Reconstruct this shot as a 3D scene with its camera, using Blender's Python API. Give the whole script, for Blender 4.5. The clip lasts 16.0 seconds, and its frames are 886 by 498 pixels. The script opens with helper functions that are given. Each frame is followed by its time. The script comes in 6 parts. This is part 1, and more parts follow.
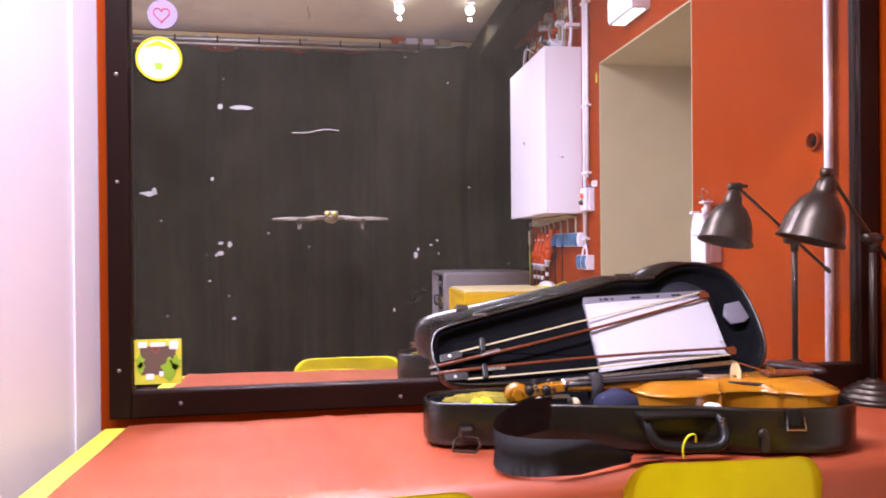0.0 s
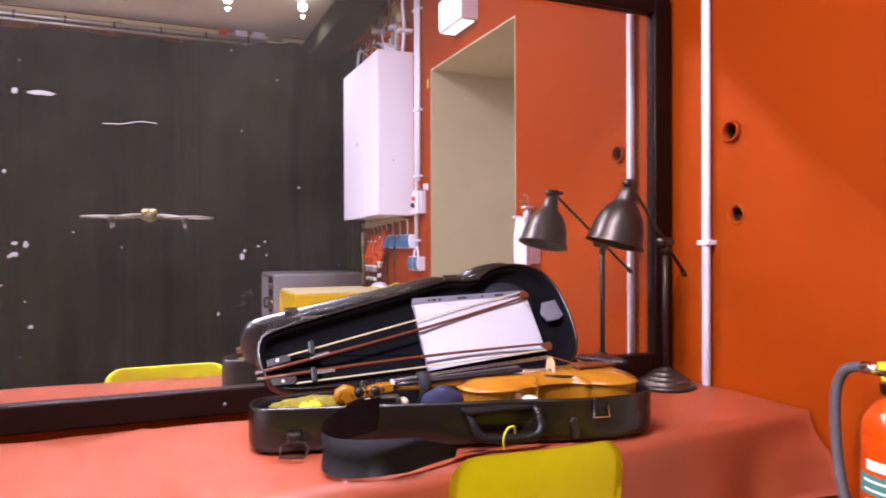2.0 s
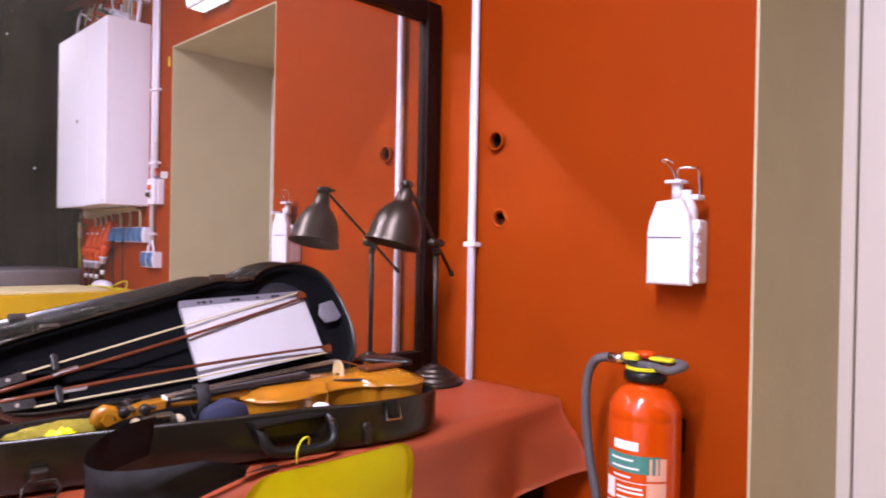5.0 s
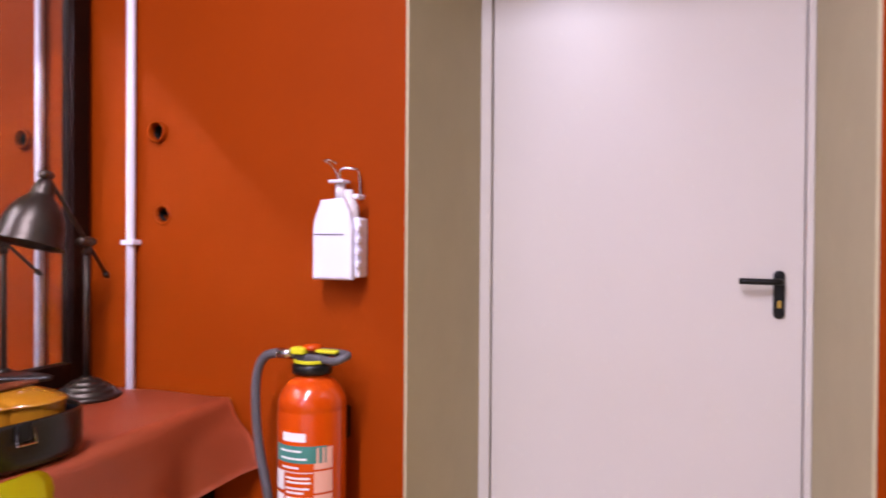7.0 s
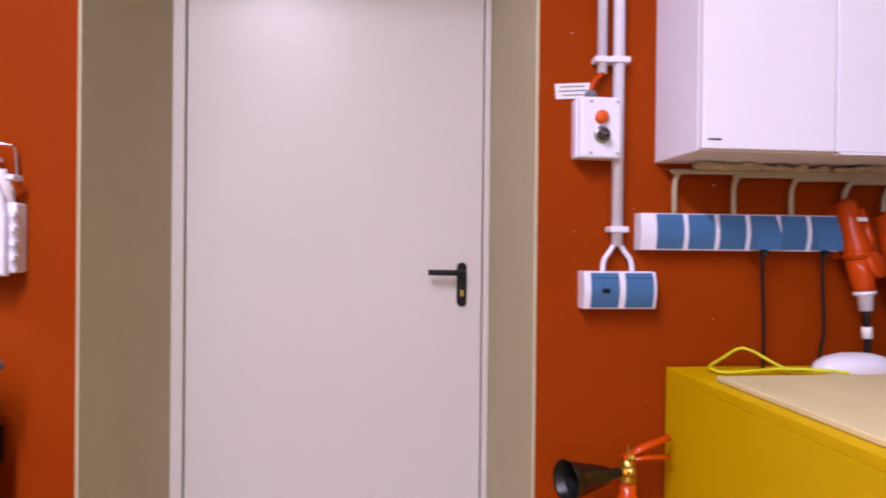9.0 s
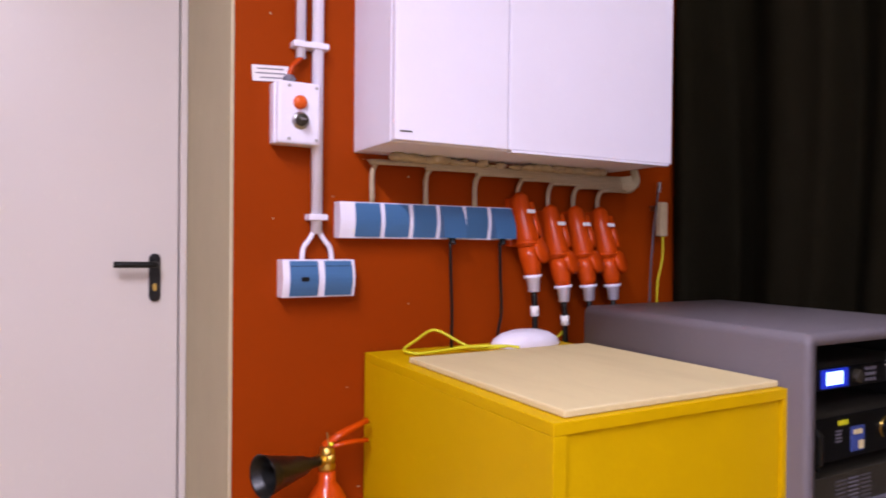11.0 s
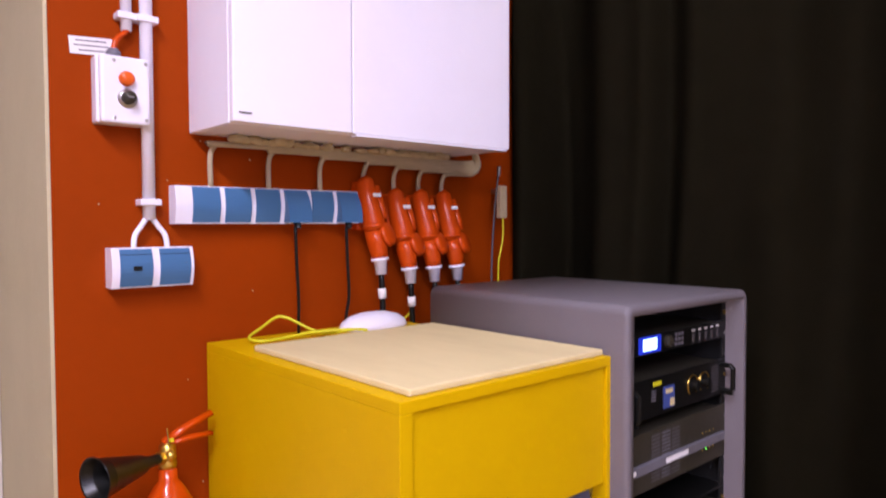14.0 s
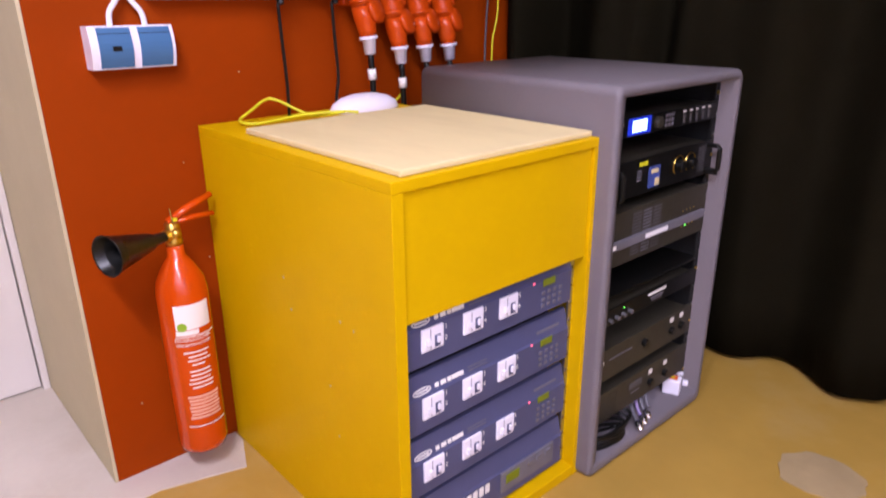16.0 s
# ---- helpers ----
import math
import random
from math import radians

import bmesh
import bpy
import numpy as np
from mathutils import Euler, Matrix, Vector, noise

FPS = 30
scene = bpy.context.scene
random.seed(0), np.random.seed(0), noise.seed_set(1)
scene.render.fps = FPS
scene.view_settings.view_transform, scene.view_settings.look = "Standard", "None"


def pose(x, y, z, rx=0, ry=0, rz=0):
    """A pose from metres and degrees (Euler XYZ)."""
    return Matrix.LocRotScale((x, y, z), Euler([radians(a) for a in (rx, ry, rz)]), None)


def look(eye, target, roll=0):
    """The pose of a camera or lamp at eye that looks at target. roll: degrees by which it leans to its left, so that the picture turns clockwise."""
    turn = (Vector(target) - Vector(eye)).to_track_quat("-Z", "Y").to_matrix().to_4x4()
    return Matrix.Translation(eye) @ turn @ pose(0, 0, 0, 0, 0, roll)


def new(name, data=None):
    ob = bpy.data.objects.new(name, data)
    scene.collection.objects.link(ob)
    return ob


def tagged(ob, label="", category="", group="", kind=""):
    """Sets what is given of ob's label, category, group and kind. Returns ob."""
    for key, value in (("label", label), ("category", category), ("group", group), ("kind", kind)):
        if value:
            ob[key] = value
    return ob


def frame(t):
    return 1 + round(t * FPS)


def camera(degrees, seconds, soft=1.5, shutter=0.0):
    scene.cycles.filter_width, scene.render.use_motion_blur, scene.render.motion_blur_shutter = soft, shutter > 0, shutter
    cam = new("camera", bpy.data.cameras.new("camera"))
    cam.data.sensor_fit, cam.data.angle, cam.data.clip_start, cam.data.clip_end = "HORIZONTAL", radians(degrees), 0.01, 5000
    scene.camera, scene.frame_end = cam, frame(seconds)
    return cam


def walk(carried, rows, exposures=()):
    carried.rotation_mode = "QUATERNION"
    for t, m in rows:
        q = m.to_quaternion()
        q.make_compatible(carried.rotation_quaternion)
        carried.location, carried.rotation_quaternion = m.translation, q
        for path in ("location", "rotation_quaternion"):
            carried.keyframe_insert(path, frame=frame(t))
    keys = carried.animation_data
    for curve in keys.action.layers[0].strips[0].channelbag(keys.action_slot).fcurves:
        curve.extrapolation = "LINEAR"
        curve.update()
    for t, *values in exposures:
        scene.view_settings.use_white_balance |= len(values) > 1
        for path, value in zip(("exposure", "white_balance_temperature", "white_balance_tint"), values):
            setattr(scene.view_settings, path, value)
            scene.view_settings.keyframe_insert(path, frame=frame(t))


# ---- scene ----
cam = camera(66.3, 16.0, soft=1.8, shutter=0.5)
PATH = [
    (0, (-1.517, -1.699, 1.144), (-1.203, 0.276, 1.135), -0.5),
    (0.5, (-1.477, -1.701, 1.138), (-1.117, 0.267, 1.135), -0.4),
    (1, (-1.485, -1.704, 1.145), (-0.968, 0.228, 1.134), -0.2),
    (1.5, (-1.499, -1.704, 1.146), (-0.843, 0.186, 1.133), -0.1),
    (2, (-1.51, -1.705, 1.146), (-0.729, 0.136, 1.137), -0.2),
    (2.5, (-1.511, -1.686, 1.141), (-0.6, 0.095, 1.136), -0.1),
    (3, (-1.52, -1.656, 1.154), (-0.491, 0.059, 1.139), -0.0),
    (5.5, (-1.593, -1.578, 1.15), (-0.033, -0.325, 1.146), 0.8),
    (6, (-1.568, -1.597, 1.151), (0.13, -0.541, 1.147), 0.3),
    (6.5, (-1.579, -1.615, 1.157), (0.236, -0.774, 1.135), 0.3),
    (7, (-1.577, -1.633, 1.16), (0.32, -1.001, 1.14), 0.4),
    (7.5, (-1.566, -1.653, 1.158), (0.389, -1.233, 1.141), 0.4),
    (8, (-1.558, -1.653, 1.159), (0.432, -1.452, 1.146), 0.3),
    (8.5, (-1.549, -1.663, 1.157), (0.451, -1.649, 1.141), 0.3),
    (9, (-1.56, -1.653, 1.138), (0.43, -1.859, 1.128), 0.6),
    (9.5, (-1.556, -1.671, 1.133), (0.399, -2.092, 1.126), 0.7),
    (10, (-1.549, -1.687, 1.128), (0.354, -2.3, 1.115), 0.6),
    (12.5, (-1.546, -1.737, 1.121), (-0.025, -3.036, 1.109), 0.3),
    (13, (-1.551, -1.727, 1.122), (-0.052, -3.051, 1.108), 0.1),
    (13.5, (-1.558, -1.719, 1.123), (-0.058, -3.042, 1.108), 0.1),
    (14, (-1.562, -1.716, 1.127), (-0.066, -3.042, 1.058), -0.2),
    (14.5, (-1.579, -1.713, 1.13), (-0.112, -3.026, 0.775), -0.4),
    (15, (-1.577, -1.707, 1.127), (-0.147, -2.984, 0.555), -0.3),
    (15.5, (-1.577, -1.709, 1.13), (-0.166, -2.969, 0.481), -0.3),
    (15.8, (-1.576, -1.712, 1.131), (-0.169, -2.975, 0.478), -0.2),
    (16, (-1.58, -1.713, 1.128), (-0.181, -2.966, 0.438), -0.4),
]
walk(cam, [(t, look(eye, target, roll)) for t, eye, target, roll in PATH], [(0, 0.06), (2, 0.0), (3.5, -0.12), (5.5, -0.24), (6.5, -0.36), (10, -0.60), (12.5, -0.34), (14, -0.32), (15, -0.18), (16, -0.14)])

# ---------------------------------------------------------------- light
# the big mirror throws sharp lamp light onto the walls
scene.cycles.caustics_reflective, scene.cycles.blur_glossy, scene.cycles.sample_clamp_indirect = True, 0.0, 0.0
world = bpy.data.worlds.new("world")
scene.world = world
world.use_nodes = True
world.node_tree.nodes["Background"].inputs[0].default_value = (0.5, 0.45, 0.5, 1)
world.node_tree.nodes["Background"].inputs[1].default_value = 0.006


def area_lamp(name, loc, target, sx, sy, watts, color, spread=180):
    d = bpy.data.lights.new(name, "AREA")
    d.shape, d.size, d.size_y, d.energy, d.color, d.spread = "RECTANGLE", sx, sy, watts, color, radians(spread)
    o = new(name, d)
    o.matrix_world = look(loc, target)
    return tagged(o, kind="structure")


TUBE = (0.95, 0.89, 1.16)
area_lamp("lamp_light", (-1.80, -1.03, 2.84), (-1.80, -1.03, 0), 1.20, 0.09, 118, TUBE, 180)
area_lamp("lamp_light", (-3.50, -1.03, 2.84), (-3.50, -1.03, 0), 1.20, 0.09, 95, TUBE, 180)
for x, y in ((-1.042, -3.19), (-0.532, -3.15)):
    spot = bpy.data.lights.new("spot_light", "SPOT")
    spot.energy, spot.shadow_soft_size, spot.color, spot.spot_size, spot.spot_blend = 17, 0.012, (1.0, 0.92, 1.0), radians(150), 0.6
    tagged(new("spot_light", spot), kind="structure").location = (x, y, 2.788)

# ---------------------------------------------------------------- materials


def nd(nt, kind, **vals):
    n = nt.nodes.new(kind)
    for k, v in vals.items():
        n.inputs[k.replace("_", " ")].default_value = v
    return n


def material(name, color, rough=0.5, metal=0.0, vary=0.12, scale=6.0, bump=0.0, bscale=60.0, spec=0.5, stain=None, amount=0.3, coat=0.0, stretch=(1, 1, 1), island=0.0):
    """A surface with broad and fine variation of tone, optional stains, and fine relief."""
    m = bpy.data.materials.new(name)
    m.use_nodes = True
    nt = m.node_tree
    b = nt.nodes["Principled BSDF"]
    b.inputs["Roughness"].default_value, b.inputs["Metallic"].default_value = rough, metal
    b.inputs["Specular IOR Level"].default_value = spec * 0.6
    b.inputs["Coat Weight"].default_value = coat
    b.inputs["Base Color"].default_value = (*color, 1)
    co = nt.nodes.new("ShaderNodeTexCoord")
    mp = nt.nodes.new("ShaderNodeMapping")
    mp.inputs["Scale"].default_value = stretch
    nt.links.new(co.outputs["Object"], mp.inputs["Vector"])
    n1 = nd(nt, "ShaderNodeTexNoise", Scale=scale, Detail=5.0, Roughness=0.6)
    nt.links.new(mp.outputs["Vector"], n1.inputs["Vector"])
    n2 = nd(nt, "ShaderNodeTexNoise", Scale=bscale, Detail=3.0, Roughness=0.6)
    nt.links.new(mp.outputs["Vector"], n2.inputs["Vector"])
    hsv = nt.nodes.new("ShaderNodeHueSaturation")
    hsv.inputs["Color"].default_value = (*color, 1)
    add = nt.nodes.new("ShaderNodeMath")
    add.operation = "MULTIPLY_ADD"
    nt.links.new(n1.outputs["Fac"], add.inputs[0])
    add.inputs[1].default_value = 2 * vary
    add.inputs[2].default_value = 1 - vary
    nt.links.new(add.outputs[0], hsv.inputs["Value"])
    out = hsv.outputs["Color"]
    if stain:
        n3 = nd(nt, "ShaderNodeTexNoise", Scale=scale * 0.45, Detail=7.0, Roughness=0.65)
        nt.links.new(mp.outputs["Vector"], n3.inputs["Vector"])
        ramp = nt.nodes.new("ShaderNodeValToRGB")
        ramp.color_ramp.elements[0].position, ramp.color_ramp.elements[1].position = 0.5, 0.72
        ramp.color_ramp.elements[0].color, ramp.color_ramp.elements[1].color = (0, 0, 0, 1), (amount, amount, amount, 1)
        nt.links.new(n3.outputs["Fac"], ramp.inputs["Fac"])
        mix = nt.nodes.new("ShaderNodeMix")
        mix.data_type = "RGBA"
        nt.links.new(ramp.outputs["Color"], mix.inputs[0])
        nt.links.new(out, mix.inputs[6])
        mix.inputs[7].default_value = (*stain, 1)
        out = mix.outputs[2]
    nt.links.new(out, b.inputs["Base Color"])
    rr = nt.nodes.new("ShaderNodeMath")
    rr.operation = "MULTIPLY_ADD"
    nt.links.new(n2.outputs["Fac"], rr.inputs[0])
    rr.inputs[1].default_value, rr.inputs[2].default_value = 0.2 * rough, 0.9 * rough
    nt.links.new(rr.outputs[0], b.inputs["Roughness"])
    if bump:
        bp = nd(nt, "ShaderNodeBump", Strength=min(1.0, bump), Distance=0.002)
        nt.links.new(n2.outputs["Fac"], bp.inputs["Height"])
        nt.links.new(bp.outputs["Normal"], b.inputs["Normal"])
    return m


def glow(name, color, strength):
    m = bpy.data.materials.new(name)
    m.use_nodes = True
    b = m.node_tree.nodes["Principled BSDF"]
    b.inputs["Base Color"].default_value = (*color, 1)
    b.inputs["Emission Color"].default_value = (*color, 1)
    b.inputs["Emission Strength"].default_value = strength
    return m


def mirror_material():
    m = bpy.data.materials.new("mirror_glass")
    m.use_nodes = True
    b = m.node_tree.nodes["Principled BSDF"]
    b.inputs["Base Color"].default_value = (0.86, 0.87, 0.86, 1)
    b.inputs["Metallic"].default_value, b.inputs["Roughness"].default_value = 1.0, 0.0
    nt = m.node_tree
    dust = nd(nt, "ShaderNodeBsdfDiffuse", Color=(0.50, 0.47, 0.37, 1))
    co = nt.nodes.new("ShaderNodeTexCoord")
    n1 = nd(nt, "ShaderNodeTexNoise", Scale=2.5, Detail=8.0, Roughness=0.7)
    nt.links.new(co.outputs["Object"], n1.inputs["Vector"])
    amt = nt.nodes.new("ShaderNodeMapRange")
    amt.inputs["From Min"].default_value, amt.inputs["From Max"].default_value = 0.3, 0.75
    amt.inputs["To Min"].default_value, amt.inputs["To Max"].default_value = 0.023, 0.072
    nt.links.new(n1.outputs["Fac"], amt.inputs["Value"])
    mix = nt.nodes.new("ShaderNodeMixShader")
    nt.links.new(amt.outputs["Result"], mix.inputs[0])
    nt.links.new(b.outputs[0], mix.inputs[1])
    nt.links.new(dust.outputs[0], mix.inputs[2])
    nt.links.new(mix.outputs[0], nt.nodes["Material Output"].inputs["Surface"])
    return m


M_ORANGE = material("orange_wall_paint", (0.270, 0.0355, 0.0003), 0.62, vary=0.10, scale=3.0, bump=0.35, bscale=45, spec=0.12, stain=(0.235, 0.029, 0.0003), amount=0.4)
M_MIRROR = mirror_material()
M_BLACKWOOD = material("black_painted_wood", (0.010, 0.0030, 0.0018), 0.42, vary=0.3, scale=20, bump=0.3, bscale=80, spec=0.25, stretch=(1, 1, 1))
M_WHITE = material("white_paint", (0.80, 0.785, 0.87), 0.45, vary=0.03, bump=0.1)
M_REVEAL = material("grey_plaster_paint", (0.49, 0.43, 0.27), 0.7, vary=0.10, scale=5, bump=0.5, bscale=50)
M_DOOR = material("light_grey_door_paint", (0.64, 0.60, 0.545), 0.3, vary=0.03, scale=2, bump=0.12, bscale=90)
M_FLOOR = material("worn_ochre_floor", (0.38, 0.235, 0.045), 0.55, vary=0.25, scale=3, bump=0.3, bscale=30, stain=(0.46, 0.34, 0.15), amount=0.6)
M_CEIL = material("grey_ceiling_paint", (0.80, 0.74, 0.64), 0.7, vary=0.12, scale=2, bump=0.5, bscale=20, stain=(0.2, 0.17, 0.16), amount=0.4)
M_CURTAIN = material("black_curtain_cloth", (0.0165, 0.014, 0.0070), 0.9, vary=0.2, scale=9, spec=0.1)
M_CLOTH = material("red_table_cloth", (0.57, 0.112, 0.036), 0.44, vary=0.10, scale=5, bump=0.4, bscale=500, spec=1.6, coat=0.8)
M_CLOTH.node_tree.nodes["Principled BSDF"].inputs["Coat Roughness"].default_value = 0.42
M_CLOTH.node_tree.nodes["Principled BSDF"].inputs["Coat IOR"].default_value = 1.7
M_YELLOW = material("yellow_painted_board", (0.60, 0.375, 0.0008), 0.45, vary=0.08, scale=4, bump=0.25, bscale=60, spec=0.15, stain=(0.53, 0.30, 0.0008), amount=0.4)
M_PALEFLOOR = material("pale_worn_concrete", (0.52, 0.47, 0.40), 0.6, vary=0.15, scale=4, bump=0.3, bscale=40, stain=(0.34, 0.27, 0.18), amount=0.4)
M_PATCH = material("worn_grey_floor", (0.36, 0.27, 0.14), 0.6, vary=0.25, scale=9, bump=0.3, bscale=40)
M_RACKGREY = material("grey_rack_paint", (0.16, 0.145, 0.16), 0.45, vary=0.08, scale=6, bump=0.3, bscale=150)

# ---------------------------------------------------------------- building blocks


def mesh(name, bm, mat, smooth=False):
    me = bpy.data.meshes.new(name)
    bmesh.ops.recalc_face_normals(bm, faces=bm.faces[:])
    bm.to_mesh(me)
    bm.free()
    for x in mat if isinstance(mat, (list, tuple)) else [mat]:
        me.materials.append(x)
    if smooth:
        me.polygons.foreach_set("use_smooth", [True] * len(me.polygons))
    return me


def thing(name, loc, label, category, group="", kind="", turn=0.0):
    """An Empty at a thing's base, under which its parts are put in its own coordinates."""
    o = new(name)
    o.empty_display_size = 0.05
    o.matrix_basis = loc if isinstance(loc, Matrix) else pose(*loc, 0, 0, turn)
    return tagged(o, label, category, group, kind)


def part(name, bm, mat, parent, label="", smooth=False):
    """Links a bmesh as one mesh under a thing or a part."""
    o = new(name, mesh(name, bm, mat, smooth))
    o.parent = parent
    return tagged(o, label)


def solo(name, bm, mat, label, category, kind="", smooth=False, group="", loc=None):
    o = new(name, mesh(name, bm, mat, smooth))
    if loc is not None:
        o.matrix_basis = loc if isinstance(loc, Matrix) else pose(*loc)
    return tagged(o, label, category, group, kind)


def box(x0, x1, y0, y1, z0, z1, bevel=0.0, seg=2, bm=None):
    bm2 = bmesh.new()
    bmesh.ops.create_cube(bm2, size=1)
    for v in bm2.verts:
        v.co = Vector(((x0 + x1) / 2 + v.co.x * (x1 - x0), (y0 + y1) / 2 + v.co.y * (y1 - y0), (z0 + z1) / 2 + v.co.z * (z1 - z0)))
    if bevel:
        bmesh.ops.bevel(bm2, geom=bm2.edges[:], offset=bevel, segments=seg, affect="EDGES", profile=0.5)
    return join(bm, bm2)


def join(bm, other):
    if bm is None:
        return other
    me = bpy.data.meshes.new("tmp")
    other.to_mesh(me)
    other.free()
    bm.from_mesh(me)
    bpy.data.meshes.remove(me)
    return bm


def moved(bm, m):
    bmesh.ops.transform(bm, matrix=m, verts=bm.verts[:])
    return bm


def lathe(profile, n=24, m=None, bm=None):
    """Turns (radius, height) pairs round the z axis."""
    b = bmesh.new()
    rings = []
    for r, z in profile:
        if r < 1e-5:
            rings.append([b.verts.new((0, 0, z))])
        else:
            rings.append([b.verts.new((r * math.cos(2 * math.pi * i / n), r * math.sin(2 * math.pi * i / n), z)) for i in range(n)])
    for a, c in zip(rings, rings[1:]):
        for i in range(n):
            j = (i + 1) % n
            if len(a) == 1 and len(c) == 1:
                continue
            if len(a) == 1:
                b.faces.new((a[0], c[i], c[j]))
            elif len(c) == 1:
                b.faces.new((a[i], a[j], c[0]))
            else:
                b.faces.new((a[i], a[j], c[j], c[i]))
    if m is not None:
        moved(b, m)
    return join(bm, b)


def spline(points, steps=6):
    """Points on a smooth curve through the given ones."""
    p = [Vector(q) for q in points]
    p = [2 * p[0] - p[1]] + p + [2 * p[-1] - p[-2]]
    out = []
    for i in range(1, len(p) - 2):
        for k in range(steps):
            t = k / steps
            a, b, c, d = p[i - 1], p[i], p[i + 1], p[i + 2]
            out.append(0.5 * (2 * b + (c - a) * t + (2 * a - 5 * b + 4 * c - d) * t * t + (3 * b - a - 3 * c + d) * t ** 3))
    out.append(p[-2])
    return out


def tube(points, r, n=8, bm=None, closed=False, flat=1.0):
    """A round rod along points; r is a number or one radius a point."""
    b = bmesh.new()
    pts = [Vector(q) for q in points]
    rings = []
    up = Vector((0, 0, 1))
    for i, q in enumerate(pts):
        if closed:
            d = pts[(i + 1) % len(pts)] - pts[i - 1]
        else:
            d = pts[min(i + 1, len(pts) - 1)] - pts[max(i - 1, 0)]
        d.normalize()
        if i == 0:
            s = d.cross(up if abs(d.z) < 0.9 else Vector((1, 0, 0))).normalized()
        else:
            s = (s - d * s.dot(d)).normalized()
        u = s.cross(d)
        rr = r[i] if isinstance(r, (list, tuple)) else r
        rings.append([b.verts.new(q + rr * (math.cos(2 * math.pi * k / n) * s + flat * math.sin(2 * math.pi * k / n) * u)) for k in range(n)])
    loops = list(zip(rings, rings[1:] + rings[:1])) if closed else list(zip(rings, rings[1:]))
    for a, c in loops:
        for k in range(n):
            j = (k + 1) % n
            b.faces.new((a[k], a[j], c[j], c[k]))
    if not closed:
        b.faces.new(rings[0][::-1])
        b.faces.new(rings[-1])
    return join(bm, b)


def prism(outline, z0, z1, bevel=0.0, seg=2, bm=None, m=None):
    """A flat outline in x, y raised from z0 to z1."""
    b = bmesh.new()
    f = b.faces.new([b.verts.new((x, y, z0)) for x, y in outline])
    up = bmesh.ops.extrude_face_region(b, geom=[f])
    bmesh.ops.translate(b, verts=[v for v in up["geom"] if isinstance(v, bmesh.types.BMVert)], vec=(0, 0, z1 - z0))
    if bevel:
        rim = [e for e in b.edges if abs(e.verts[0].co.z - e.verts[1].co.z) < 1e-6]
        bmesh.ops.bevel(b, geom=rim, offset=bevel, segments=seg, affect="EDGES", profile=0.5)
    if m is not None:
        moved(b, m)
    return join(bm, b)


def rounded(w, h, r, n=5):
    """The outline of a rectangle w by h round its middle, with round corners."""
    out = []
    for cx, cy, a in ((w / 2 - r, h / 2 - r, 0), (-w / 2 + r, h / 2 - r, 90), (-w / 2 + r, -h / 2 + r, 180), (w / 2 - r, -h / 2 + r, 270)):
        for k in range(n + 1):
            t = radians(a + 90 * k / n)
            out.append((cx + r * math.cos(t), cy + r * math.sin(t)))
    return out


FACE_W = Matrix(((0, 0, -1, 0), (-1, 0, 0, 0), (0, 1, 0, 0), (0, 0, 0, 1)))  # outline x -> -y, y -> z, height -> -x: seen from the west
FACE_S = Matrix(((1, 0, 0, 0), (0, 0, -1, 0), (0, 1, 0, 0), (0, 0, 0, 1)))  # outline x -> x, y -> z, height -> -y: seen from the south


# ---------------------------------------------------------------- the room
H = 2.92
REC_N, REC_S, REC_T, DEEP = -1.007, -2.037, 2.195, 0.66


def grid_wall(name, bm, mat, label):
    return solo(name, bm, mat, label, "wall", "structure")


solo("floor", box(-4.3, 0.9, -4.1, 0.3, -0.1, 0.0), M_FLOOR, "worn ochre painted concrete floor with pale scuffs", "floor", "structure")
solo("ceiling", box(-4.3, 0.9, -4.1, 0.3, H, H + 0.1), M_CEIL, "stained grey painted ceiling", "ceiling", "structure")
grid_wall("wall_north", box(-4.3, 0.9, 0.02, 0.3, 0, H), M_ORANGE, "red-orange painted wall behind the mirror")
east = box(0, 0.9, REC_N, -0.32, 0, H)
box(0, 0.9, -0.20, 0.02, 0, H, bm=east)
box(0, 0.9, -0.32, -0.20, 0, 1.17, bm=east)
box(0, 0.9, -0.32, -0.20, 1.53, H, bm=east)
box(0.1, 0.9, -0.32, -0.20, 1.17, 1.53, bm=east)


def pierced(y0, y1, z0, z1, cy, cz, r, n=32):
    """A wall face with a round hole, and the hole's lining."""
    b = bmesh.new()
    ins, outs, deep = [], [], []
    for k in range(n):
        a = 2 * math.pi * k / n
        dy, dz = math.cos(a), math.sin(a)
        q = min(((y1 - cy) if dy > 0 else (y0 - cy)) / dy if abs(dy) > 1e-6 else 9, ((z1 - cz) if dz > 0 else (z0 - cz)) / dz if abs(dz) > 1e-6 else 9)
        outs.append((cy + dy * q, cz + dz * q))
        ins.append((cy + dy * r, cz + dz * r))
    for cyz in ((y1, z1), (y0, z1), (y0, z0), (y1, z0)):
        k = min(range(n), key=lambda i: (outs[i][0] - cyz[0]) ** 2 + (outs[i][1] - cyz[1]) ** 2)
        outs[k] = cyz
    a = [b.verts.new((0, *p)) for p in outs]
    c = [b.verts.new((0, *p)) for p in ins]
    d = [b.verts.new((0.098, *p)) for p in ins]
    for i in range(n):
        j = (i + 1) % n
        b.faces.new((a[i], a[j], c[j], c[i]))
        b.faces.new((c[i], c[j], d[j], d[i]))
    return b


